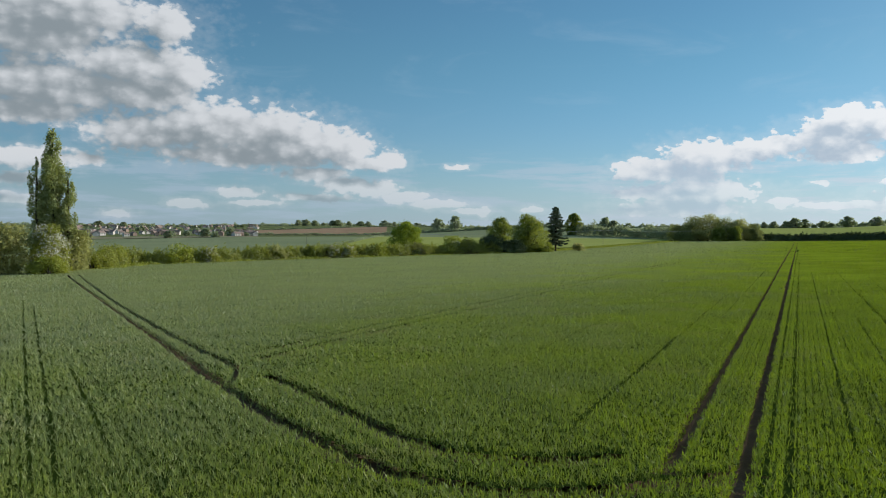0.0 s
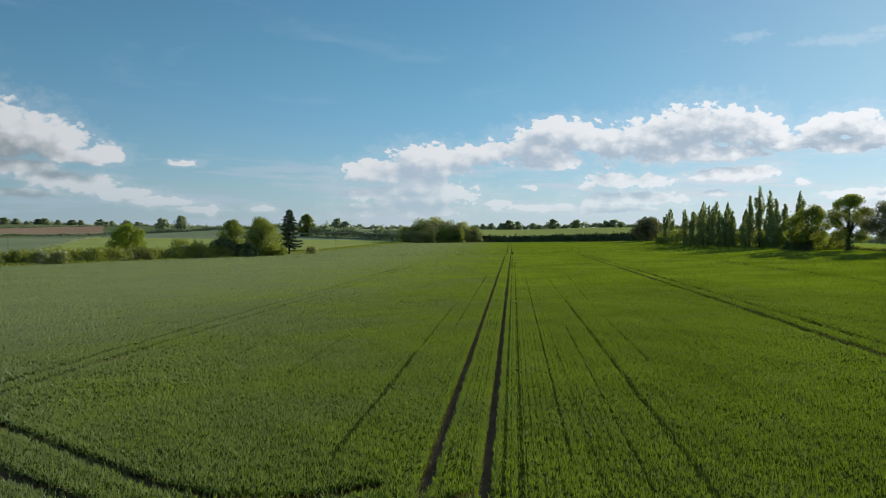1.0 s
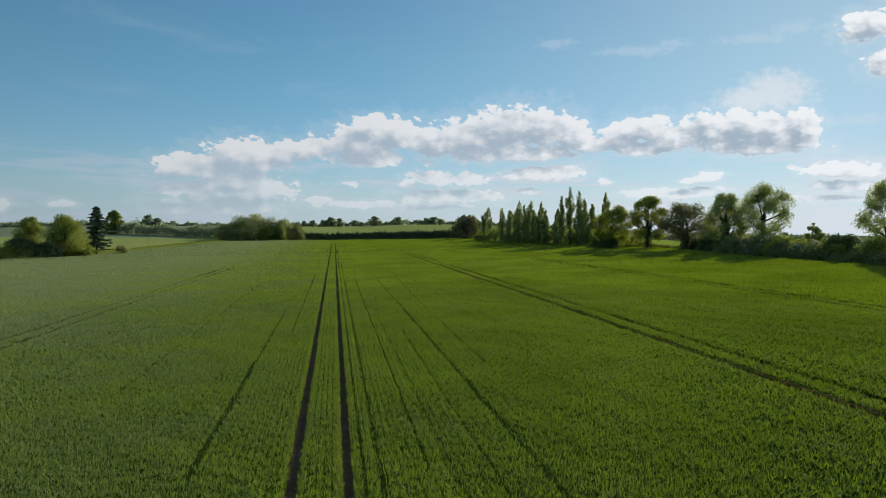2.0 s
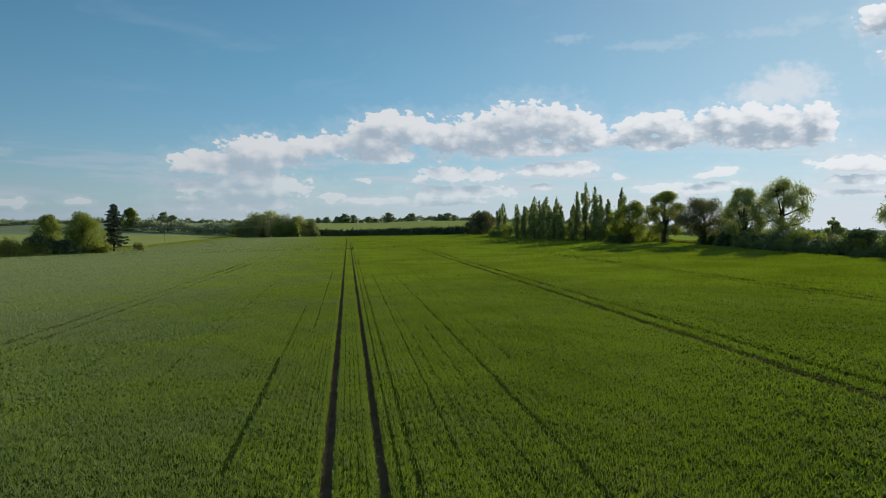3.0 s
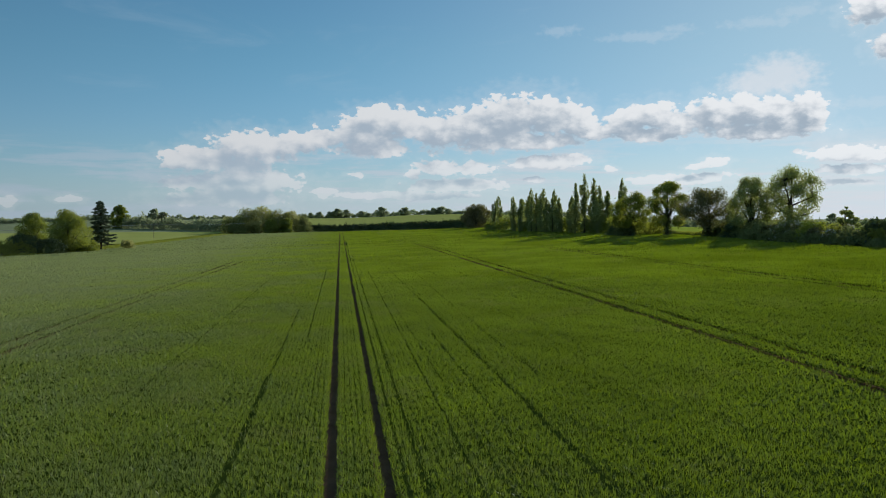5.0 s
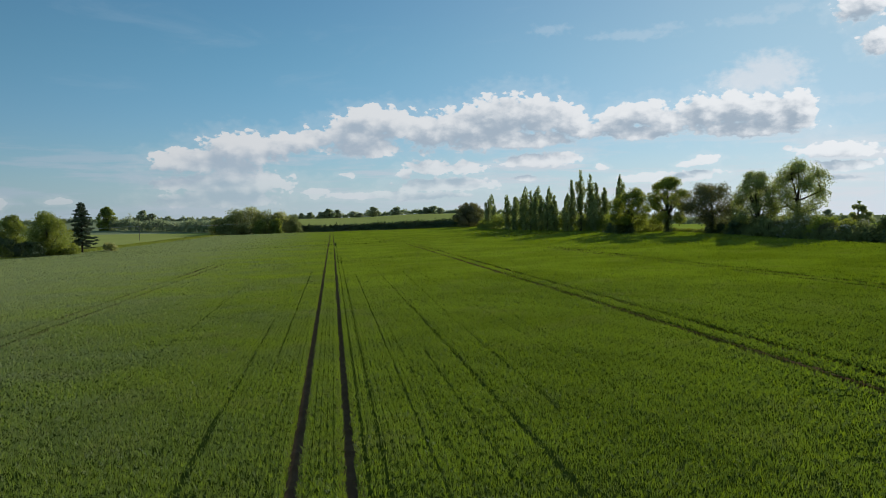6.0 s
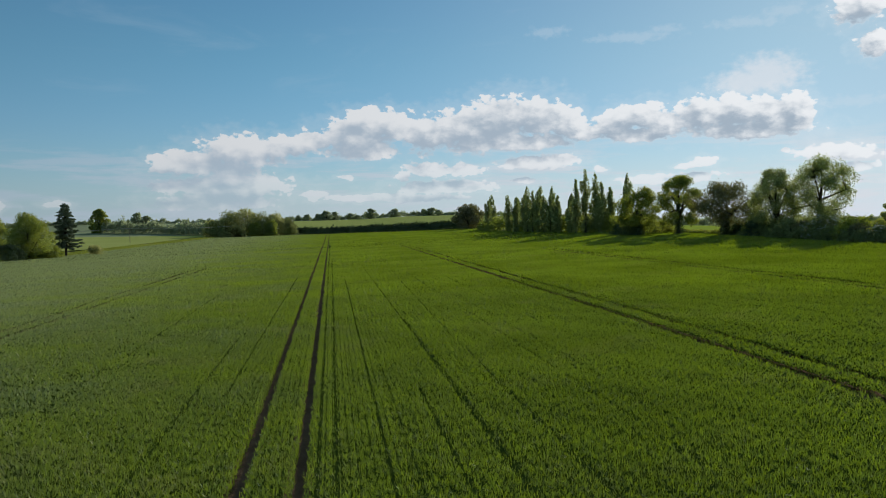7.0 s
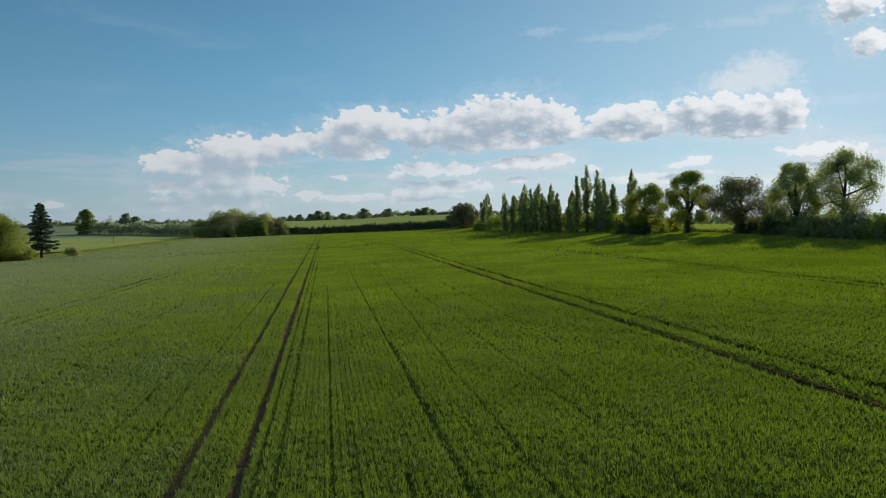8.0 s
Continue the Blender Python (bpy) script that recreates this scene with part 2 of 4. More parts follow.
def leaf_material(name, dark, light, through_colour, share=0.4, gloss=0.03, rough=0.5, patch=0.15, spread=0.55, tired=None, sheen_tint=None, calm=0.0):
    """Leaves: two greens mixed leaf by leaf and in patches, with light shining through."""
    m, g = material(name)
    rnd = g.add("ShaderNodeNewGeometry").outputs["Random Per Island"]
    pos = g.add("ShaderNodeTexCoord").outputs["Object"]
    n = g.noise(pos, patch, 3.0, 0.6)
    f = g.math("ADD", g.math("MULTIPLY", rnd, spread), g.math("MULTIPLY", g.ramp(n.outputs[0], 0.35, 0.65), 1 - spread))
    colour = g.mix(f, (*dark, 1), (*light, 1))
    if tired:  # yellowing drifts
        far_n = g.noise(pos, 0.19, 4.0, 0.6)
        colour = g.mix(g.math("MULTIPLY", g.ramp(far_n.outputs[0], 0.52, 0.70), 0.75), colour, (*tired, 1))
    if sheen_tint:  # view-dependent blue-grey sheen painted into the colour, growing towards the west
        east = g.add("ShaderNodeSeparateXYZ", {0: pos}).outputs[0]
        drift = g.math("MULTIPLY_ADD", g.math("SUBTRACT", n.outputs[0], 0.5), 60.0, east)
    glow = g.mix(f, (*[c * 0.75 for c in through_colour], 1), (*through_colour, 1))
    if sheen_tint:
        sheen = g.ramp(drift, 8.0, -50.0, 0.0, 0.64)
        colour = g.mix(sheen, colour, (*sheen_tint, 1))
        glow = g.mix(sheen, glow, (*[c * 0.72 for c in sheen_tint[:2]], sheen_tint[2] * 0.45, 1))
    facing = None
    if calm:  # shading normals leaned upright, so that blades are lit more evenly
        facing = g.vec("NORMALIZE", g.mix(calm, g.add("ShaderNodeNewGeometry").outputs["Normal"], (0.0, 0.0, 1.0, 1)))
    dif = g.add("ShaderNodeBsdfDiffuse", {"Color": colour, "Normal": facing}).outputs[0]
    tra = g.add("ShaderNodeBsdfTranslucent", {"Color": glow, "Normal": facing}).outputs[0]
    both = g.add("ShaderNodeMixShader", {0: share, 1: dif, 2: tra}).outputs[0]
    shine = g.add("ShaderNodeBsdfGlossy", {"Color": (0.75, 0.82, 0.9, 1), "Roughness": rough}).outputs[0]
    both = g.add("ShaderNodeMixShader", {0: gloss, 1: both, 2: shine}).outputs[0]
    g.add("ShaderNodeOutputMaterial", {"Surface": both})
    return m


def rough_material(name, a, b, scale=1.0, rough=0.9, bump=0.3, speckle=None):
    """A matt surface that varies at two sizes."""
    m, g = material(name)
    pos = g.add("ShaderNodeTexCoord").outputs["Object"]
    n1 = g.noise(pos, scale, 5.0, 0.6)
    n2 = g.noise(pos, scale * 9, 4.0, 0.6)
    f = g.math("ADD", g.math("MULTIPLY", g.ramp(n1.outputs[0], 0.3, 0.7), 0.6), g.math("MULTIPLY", n2.outputs[0], 0.4))
    colour = g.mix(f, (*a, 1), (*b, 1))
    bmp = g.add("ShaderNodeBump", {"Strength": bump, "Height": n2.outputs[0], "Distance": 0.1 / scale})
    bsdf = g.add("ShaderNodeBsdfPrincipled", {"Base Color": colour, "Roughness": rough, "Normal": bmp.outputs[0], "Specular IOR Level": 0.0})
    g.add("ShaderNodeOutputMaterial", {"Surface": bsdf.outputs[0]})
    return m


WHEAT = ((0.275, 0.318, 0.046), (0.437, 0.472, 0.078), (0.272, 0.368, 0.001))
# last colour: blue-grey sheen of the leaves, painted in on the western side
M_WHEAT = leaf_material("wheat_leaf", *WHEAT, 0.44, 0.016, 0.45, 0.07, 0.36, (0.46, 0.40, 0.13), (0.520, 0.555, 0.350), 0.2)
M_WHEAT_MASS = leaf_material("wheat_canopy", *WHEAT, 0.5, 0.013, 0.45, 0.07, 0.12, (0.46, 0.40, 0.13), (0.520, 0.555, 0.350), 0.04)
M_SOIL = rough_material("soil", (0.160, 0.102, 0.060), (0.265, 0.175, 0.108), 0.8, 0.95, 0.6)
M_GRASS = rough_material("rough_grass", (0.15, 0.18, 0.07), (0.24, 0.26, 0.11), 0.05, 0.95, 0.4)
# crop bottom: shade between the plants is put into this dark green
M_CROP_SHADE = rough_material("crop_bottom_shade", (0.040, 0.062, 0.010), (0.075, 0.105, 0.018), 1.2, 0.95, 0.5)
M_PLOUGH = rough_material("ploughed_soil", (0.38, 0.25, 0.15), (0.48, 0.33, 0.21), 0.02, 0.95, 0.2)
M_FIELD_A = rough_material("far_crop", (0.25, 0.29, 0.15), (0.33, 0.36, 0.19), 0.012, 0.95, 0.2)
M_FIELD_B = rough_material("far_pasture", (0.35, 0.390, 0.100), (0.44, 0.465, 0.135), 0.012, 0.95, 0.2)
# meadow: sun shining through the grass is painted in as a brighter green
M_MEADOW_BACKLIT = rough_material("meadow_backlight_tint", (0.30, 0.38, 0.04), (0.40, 0.47, 0.07), 0.02, 0.95, 0.2)
M_FIELD_C = rough_material("far_pale_field", (0.30, 0.28, 0.16), (0.36, 0.33, 0.20), 0.02, 0.95, 0.2)
M_BARK = rough_material("bark", (0.045, 0.036, 0.028), (0.10, 0.082, 0.062), 1.5, 0.95, 0.8)
M_OAK = leaf_material("oak_leaf", (0.150, 0.182, 0.040), (0.275, 0.305, 0.068), (0.480, 0.530, 0.050), 0.48)
M_LIME = leaf_material("lime_leaf", (0.220, 0.285, 0.020), (0.400, 0.450, 0.040), (0.460, 0.540, 0.020), 0.38)
M_ASH = leaf_material("ash_leaf", (0.220, 0.255, 0.090), (0.420, 0.450, 0.170), (0.560, 0.600, 0.150), 0.55)
M_MAPLE = leaf_material("maple_leaf", (0.205, 0.240, 0.036), (0.370, 0.395, 0.080), (0.500, 0.530, 0.050), 0.48)
M_SALLOW = leaf_material("sallow_leaf", (0.200, 0.220, 0.080), (0.350, 0.370, 0.140), (0.430, 0.460, 0.130), 0.45, gloss=0.012)
M_POPLAR = leaf_material("poplar_leaf", (0.240, 0.275, 0.100), (0.500, 0.520, 0.200), (0.500, 0.540, 0.130), 0.42)
M_PINE = leaf_material("pine_needle", (0.100, 0.130, 0.070), (0.190, 0.215, 0.115), (0.130, 0.170, 0.060), 0.22)
M_BRONZE = leaf_material("bronze_oak_leaf", (0.144, 0.132, 0.074), (0.262, 0.249, 0.118), (0.360, 0.338, 0.068), 0.35)
M_WILLOW = leaf_material("willow_leaf", (0.340, 0.340, 0.110), (0.520, 0.500, 0.175), (0.600, 0.590, 0.180), 0.55)
M_HEDGE = leaf_material("hedge_leaf", (0.190, 0.215, 0.036), (0.455, 0.450, 0.090), (0.500, 0.520, 0.050), 0.45, patch=0.2)
M_HEDGE_LIGHT = leaf_material("young_hedge_leaf", (0.290, 0.310, 0.040), (0.480, 0.490, 0.080), (0.480, 0.530, 0.040), 0.35, patch=0.2)
M_DARK = leaf_material("blackthorn_leaf", (0.075, 0.097, 0.045), (0.157, 0.190, 0.068), (0.140, 0.194, 0.027), 0.25)
M_BLOSSOM = leaf_material("may_blossom", (0.66, 0.62, 0.50), (0.88, 0.84, 0.72), (0.75, 0.72, 0.58), 0.35)
# distant leaves: the haze of the air is mixed into these paler greens
M_FAR_HAZE = leaf_material("far_leaf_hazed", (0.270, 0.305, 0.180), (0.410, 0.440, 0.260), (0.540, 0.590, 0.300), 0.56, patch=0.03)
M_WALL = rough_material("rendered_wall", (0.60, 0.55, 0.48), (0.74, 0.69, 0.62), 0.3, 0.9, 0.1)
M_WALL_B = rough_material("brick_wall", (0.40, 0.28, 0.21), (0.50, 0.36, 0.28), 0.3, 0.9, 0.1)
M_ROOF = rough_material("tiled_roof", (0.30, 0.22, 0.18), (0.40, 0.30, 0.25), 0.3, 0.9, 0.1)
M_GLASS, _g = material("window_glass")
_g.add("ShaderNodeOutputMaterial", {"Surface": _g.add("ShaderNodeBsdfPrincipled", {"Base Color": (0.03, 0.035, 0.04, 1), "Roughness": 0.08}).outputs[0]})
M_POLE = rough_material("weathered_pole_wood", (0.16, 0.13, 0.10), (0.26, 0.22, 0.18), 2.0, 0.9, 0.3)
# pale grey holds the sunlight caught along the cables
M_WIRE = rough_material("cable", (0.32, 0.32, 0.31), (0.42, 0.42, 0.41), 2.0, 0.5, 0.0)

# ---- lie of the land ----
def smooth(a, b, v):
    v = np.clip((v - a) / (b - a), 0, 1)
    return v * v * (3 - 2 * v)


def land(x, y):
    """Height of the ground: the field leans down to the west, rising ground closes the distance."""
    x, y = np.asarray(x, float), np.asarray(y, float)
    r, b = np.hypot(x, y), np.degrees(np.arctan2(x, y))
    lean = np.where(x > 0, 9 * np.tanh(0.031 * x / 9) + 0.9 * smooth(40, 95, x), 7 * np.tanh(0.031 * x / 7) * (1 - 0.8 * smooth(330, 620, y)))
    w = smooth(-45, -15, b)
    far = (7.5 + 7.5 * smooth(-44, -31, b) - 4 * w) * smooth(0, 1, (r - (1000 - 380 * w)) / (1200 - 770 * w))
    lean = lean - np.maximum(lean - 2.6, 0) * smooth(108, 240, x)
    return lean + far * (1 - 0.75 * smooth(12, 24, b))


def put_mesh(name, verts, faces, mat):
    """A mesh from arrays: verts (n, 3), faces (m, k)."""
    verts, faces = np.asarray(verts, np.float32), np.asarray(faces, np.int32)
    me = bpy.data.meshes.new(name)
    me.vertices.add(len(verts))
    me.vertices.foreach_set("co", verts.ravel())
    k = faces.shape[1]
    me.loops.add(faces.size)
    me.loops.foreach_set("vertex_index", faces.ravel())
    me.polygons.add(len(faces))
    me.polygons.foreach_set("loop_start", np.arange(0, faces.size, k, dtype=np.int32))
    me.update(calc_edges=True)
    me.materials.append(mat)
    return me


def sheet(name, xs, ys, lift, mat, label, category):
    """A draped sheet over the land, on a grid."""
    gx, gy = np.meshgrid(xs, ys)
    v = np.stack([gx, gy, land(gx, gy) + lift], -1).reshape(-1, 3)
    n, m = len(xs), len(ys)
    i = (np.arange(m - 1)[:, None] * n + np.arange(n - 1)).ravel()
    return tagged(new(name, put_mesh(name, v, np.stack([i, i + 1, i + n + 1, i + n], 1), mat)), label, category, kind="structure")


def quad_sheet(name, corners, lift, mat, label, category, nu=24, nv=12):
    """A far field between four corners, draped over the land."""
    c = np.array(corners, float)
    u, v = np.meshgrid(np.linspace(0, 1, nu), np.linspace(0, 1, nv))
    p = (c[0] * (1 - u[..., None]) + c[1] * u[..., None]) * (1 - v[..., None]) + (c[3] * (1 - u[..., None]) + c[2] * u[..., None]) * v[..., None]
    x, y = p[..., 0], p[..., 1]
    verts = np.stack([x, y, land(x, y) + lift], -1).reshape(-1, 3)
    i = (np.arange(nv - 1)[:, None] * nu + np.arange(nu - 1)).ravel()
    return tagged(new(name, put_mesh(name, verts, np.stack([i, i + 1, i + nu + 1, i + nu], 1), mat)), label, category, kind="structure")


# the ground: one sheet, in rings, out to the horizon
def build_ground():
    rings = np.r_[0.0, np.geomspace(4.0, 4700.0, 90)]
    turns = np.radians(np.linspace(0, 360, 181)[:-1])
    r, a = np.meshgrid(rings, turns, indexing="ij")
    x, y = r * np.sin(a), r * np.cos(a)
    v = np.stack([x, y, land(x, y)], -1).reshape(-1, 3)
    n = len(turns)
    i, j = np.meshgrid(np.arange(len(rings) - 1), np.arange(n), indexing="ij")
    f = np.stack([i * n + j, i * n + (j + 1) % n, (i + 1) * n + (j + 1) % n, (i + 1) * n + j], -1).reshape(-1, 4)[:, ::-1]
    tagged(new("ground", put_mesh("ground", v, f, M_GRASS)), "rough grassland rolling out to a low horizon", "ground", kind="structure")


build_ground()

# ---- the wheat field ----
FIELD = [(-160, -60), (-158, 125), (-160, 165), (-150, 195), (-136, 228), (-118, 265), (-98, 285), (-92, 325), (-90, 370), (-82, 445), (-72, 545), (-40, 565), (-15, 590), (20, 595), (57, 550), (88, 500), (78, 405), (88, 315), (94, 255), (95, 225), (90, 178), (86, 150), (85, 110), (85, 40), (84, -60)]
TRACKS = [  # half width, centre line
    (0.22, [(-0.89, 20.8), (-0.89, 595.0)]), (0.20, [(0.89, -20.0), (0.89, 595.0)]),
    (0.42, [(22.55, 8.0), (22.6, 262.0)]), (0.33, [(24.5, 8.0), (24.55, 262.0)]),
    (0.34, [(-24.9, 35.0), (-23.2, 180.0)]), (0.34, [(-23.1, 33.5), (-21.4, 180.0)]),
    (0.46, [(47.6, 30.0), (47.2, 190.0)]), (0.54, [(49.5, 30.0), (49.0, 190.0)]),
    (0.34, [(-128.0, 112.0), (-37.4, 40.6), (-22.7, 28.9), (-15.4, 23.2), (-9.6, 19.2), (-7.1, 18.0), (-4.6, 17.6), (-2.4, 18.3), (0.89, 21.0)]),
    (0.29, [(-126.0, 113.0), (-59.5, 59.2), (-33.5, 38.9), (-22.5, 30.8)]),
    (0.34, [(-19.4, 29.3), (-14.4, 25.5), (-8.9, 21.4), (-6.6, 20.3), (-5.0, 20.3), (-3.5, 20.8), (-2.5, 21.5)]),
    (0.15, [(-22.4, 30.8), (-20.6, 28.4), (-19.6, 26.5)]),
    (0.3, [(-58.2, 58.6), (-52.2, 60.6), (-47.4, 69.7), (-40.4, 89.4)]),
]
SKIPS = [  # single drill rows that failed to come up
    [(1.42, 18.0), (1.5, 300.0)], [(1.98, 18.0), (2.05, 190.0)], [(3.55, 24.0), (3.7, 130.0)], [(7.15, 19.0), (7.1, 165.0)], [(7.27, 19.0), (7.25, 85.0)],
    [(-4.2, 24.0), (-4.3, 80.0)], [(-4.3, 24.0), (-4.4, 48.0)], [(9.25, 44.0), (9.4, 75.0), (11.0, 150.0)], [(5.6, 20.0), (5.7, 60.0)], [(12.5, 46.0), (12.6, 140.0)], [(-2.8, 60.0), (-2.9, 140.0)], [(-10.3, 40.0), (-10.6, 120.0)],
    [(-15.2, 13.8), (-85.9, 69.2)], [(-14.6, 14.1), (-68.2, 56.5)], [(-15.3, 16.5), (-30.2, 28.0)], [(-15.5, 16.7), (-30.4, 28.2)], [(-14.1, 19.6), (-18.8, 23.4)], [(16.2, 30.0), (16.5, 130.0)],
]


def inside(x, y, poly):
    hit = np.zeros(x.shape, bool)
    for (ax, ay), (bx, by) in zip(poly, poly[1:] + poly[:1]):
        if ay != by:
            hit ^= ((ay > y) != (by > y)) & (x < (bx - ax) * (y - ay) / (by - ay) + ax)
    return hit


def off_lines(x, y, lines):
    """Distance to the nearest of some broken lines."""
    best = np.full(x.shape, 1e9)
    for line in lines:
        for (ax, ay), (bx, by) in zip(line, line[1:]):
            ux, uy = bx - ax, by - ay
            k = np.clip(((x - ax) * ux + (y - ay) * uy) / (ux * ux + uy * uy), 0, 1)
            best = np.minimum(best, np.hypot(x - ax - k * ux, y - ay - k * uy))
    return best


def off_tracks(x, y):
    """Distance from the edge of the nearest wheel track."""
    best = np.full(x.shape, 1e9)
    for half, line in TRACKS:
        best = np.minimum(best, off_lines(x, y, [line]) - half)
    return best + 0.06 * np.sin(2.9 * x + 1.9 * np.sin(1.7 * y)) * np.sin(3.7 * y + 1.3 * x) + 0.03 * np.sin(11 * y + 7 * x)


def off_core(x, y):
    """Distance from the stretch of field that is seen nearest."""
    return off_lines(x, y, [[(-5.0, 20.0), (1.0, 30.0), (6.0, 66.0)]])


def headland(x, y):
    """True on the strip whose rows run along the hedge."""
    return (x + 22.7) * 0.613 + (y - 29.5) * 0.79 < 0


rng = np.random.default_rng(5)


def sow(n_per_m2, box, near, far):
    """Plants over a box of the field, at d metres from the core between near and far, standing in drill rows."""
    x0, x1, y0, y1 = box
    n = int(n_per_m2 * (x1 - x0) * (y1 - y0))
    x, y = rng.uniform(x0, x1, n), rng.uniform(y0, y1, n)
    d = off_core(x, y) * rng.uniform(0.88, 1.12, n)
    sight = (x < 0.79 * (y + 2) + 4) & (x > -1.40 * y - 2)  # the stretch of field that is walked over and looked at
    keep = (d >= near) & (d < far) & inside(x, y, FIELD) & (sight | (rng.random(n) < 0.13))
    return x[keep], y[keep], np.where(sight[keep], 1.0, 2.8)


ROW_TALL = rng.normal(0, 0.03, 4001) * rng.choice([0.6, 2.2], 4001, p=[0.85, 0.15])
ROW_FULL = rng.uniform(0.84, 1.0, 4001) - 0.2 * (rng.random(4001) < 0.07)


def rows_of(x, y, pitch, spread):
    """Moves plants towards their drill rows; gives each plant its row's number."""
    h = headland(x, y)
    c = np.where(h, x * 0.613 + y * 0.79, x)
    row = np.round(c / pitch)
    shift = (row * pitch - c) * (1 - spread)
    return x + np.where(h, shift * 0.613, shift), y + np.where(h, shift * 0.79, 0), row.astype(int) + 2000


def blades(x, y, row, width, broad, length, rise):
    """One tapering leaf for each plant: three corners."""
    n = len(x)
    z = land(x, y)
    turn = rng.uniform(0, 2 * np.pi, n)
    lean = (rng.normal(0.7, 0.38, n) if width < 0.05 else rng.normal(0.78, 0.30, n)).clip(0, 1.45)
    length = length * rng.uniform(0.7, 1.25, n)
    tuft = np.sin(9.1 * x + 3.3 * np.sin(6.7 * y)) * np.sin(8.3 * y + 2.1 * np.sin(5.1 * x))
    drift = np.sin(0.9 * x + 1.7 * np.sin(0.23 * y)) * np.sin(0.61 * y + 0.37 * x)
    tall = 0.95 + (0.26 if width < 0.07 else 0.06) * tuft + 0.12 * drift + ROW_TALL[row] * (1.0 if width < 0.07 else 0.6) + rng.normal(0, 0.1 if width < 0.05 else 0.035, n)
    side = turn + np.pi / 2 + rng.normal(0, 0.5, n)
    w = width * broad * rng.uniform(0.6, 1.4, n) / 2
    foot = z + rise * tall
    a = np.stack([x - np.cos(side) * w, y - np.sin(side) * w, foot], -1)
    b = np.stack([x + np.cos(side) * w, y + np.sin(side) * w, foot], -1)
    tip = np.stack([x + np.cos(turn) * np.sin(lean) * length, y + np.sin(turn) * np.sin(lean) * length, foot + np.cos(lean) * length], -1)
    return np.stack([a, b, tip], 1).reshape(-1, 3)


def build_crop():
    parts, mass = [], []
    for n, box, near, far, width, length, rise, pitch in (
        (360, (-32, 28, -10, 86), 0, 15, 0.030, 0.155, 0.42, 0.25),
        (132, (-60, 52, -40, 112), 15, 40, 0.057, 0.20, 0.39, 0.25),
        (58, (-120, 90, -60, 165), 40, 92, 0.085, 0.28, 0.34, 0.5),
        (15, (-165, 96, -60, 270), 92, 200, 0.21, 0.34, 0.30, 0.5),
        (3.4, (-165, 96, 150, 600), 200, 700, 0.46, 0.28, 0.32, 1.0),
    ):
        x, y, broad = sow(n, box, near, far)
        x, y, row = rows_of(x, y, pitch, 0.83 if near < 40 else 0.93)
        full = rng.random(len(x)) < ROW_FULL[row]
        gap = off_tracks(x, y)
        skip = off_lines(x, y, SKIPS)
        thin = rng.random(len(x))
        keep = (gap > 0.07 * rng.random(len(x)) - 0.03) & ((skip > 0.055 + 0.5 * width) | (thin < 0.12)) & full
        (parts if near < 40 else mass).append(blades(x[keep], y[keep], row[keep], width, broad[keep], length, rise))
    for half, line in TRACKS:  # leaves hanging down the sides of the wheel tracks
        for (ax, ay), (bx, by) in zip(line, line[1:]):
            run = math.hypot(bx - ax, by - ay)
            n = int(min(run, 110) * 95)
            k = rng.random(n) * min(1.0, 110 / run)
            if ay > by:
                k = 1 - k
            off = rng.choice([-1, 1], n) * (half + rng.uniform(-0.02, 0.12, n))
            x, y = ax + (bx - ax) * k - (by - ay) / run * off, ay + (by - ay) * k + (bx - ax) / run * off
            side = off_tracks(x, y) > -0.07
            x, y = x[side], y[side]
            parts.append(blades(x, y, np.full(len(x), 2000), 0.045, 1.0, 0.16, rng.uniform(0.03, 0.40, len(x))))
    v = np.concatenate(parts)
    f = np.arange(len(v)).reshape(-1, 3)
    ob = new("wheat_crop", put_mesh("wheat_crop", v, f, M_WHEAT))
    tagged(ob, "dense green young wheat in drilled rows on brown soil", "wheat", kind="stuff")
    v = np.concatenate(mass)
    ob = new("wheat_crop", put_mesh("wheat_crop", v, np.arange(len(v)).reshape(-1, 3), M_WHEAT_MASS))
    tagged(ob, "smooth green canopy of young wheat across a wide field", "wheat", kind="stuff")


def build_understorey():
    """The leafy bottom of the crop, coloured dark for shade, open along the wheel tracks."""
    s = 8.0
    gx, gy = np.meshgrid(np.arange(-164, 100, s), np.arange(-60, 600, s))
    x, y = gx.ravel() + s / 2, gy.ravel() + s / 2
    done = []
    while s > 0.2:
        gap = off_tracks(x, y)
        near_track = gap < s * 0.75
        want = np.where(off_core(x, y) < 95, 1.0, 8.0)
        split = ((s > want) | near_track) & (s > 0.26)
        keep = ~split & ~(near_track & (gap < 0.02 + s * 0.4))
        done.append(np.stack([x[keep], y[keep], np.full(keep.sum(), s)], 1))
        x, y = x[split], y[split]
        s /= 2
        x = np.concatenate([x + a * s / 2 for a in (-1, 1) for b in (-1, 1)])
        y = np.concatenate([y + b * s / 2 for a in (-1, 1) for b in (-1, 1)])
    c = np.concatenate(done)
    c = c[inside(c[:, 0], c[:, 1], FIELD)]
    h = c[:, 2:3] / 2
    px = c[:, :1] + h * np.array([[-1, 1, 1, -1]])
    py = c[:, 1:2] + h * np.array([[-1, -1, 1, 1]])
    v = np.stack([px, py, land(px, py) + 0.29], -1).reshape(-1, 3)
    ob = new("crop_understorey", put_mesh("crop_understorey", v, np.arange(len(v)).reshape(-1, 4), M_CROP_SHADE))
    tagged(ob, "leafy lower layer of the wheat crop, coloured dark for shade", "wheat", kind="stuff")


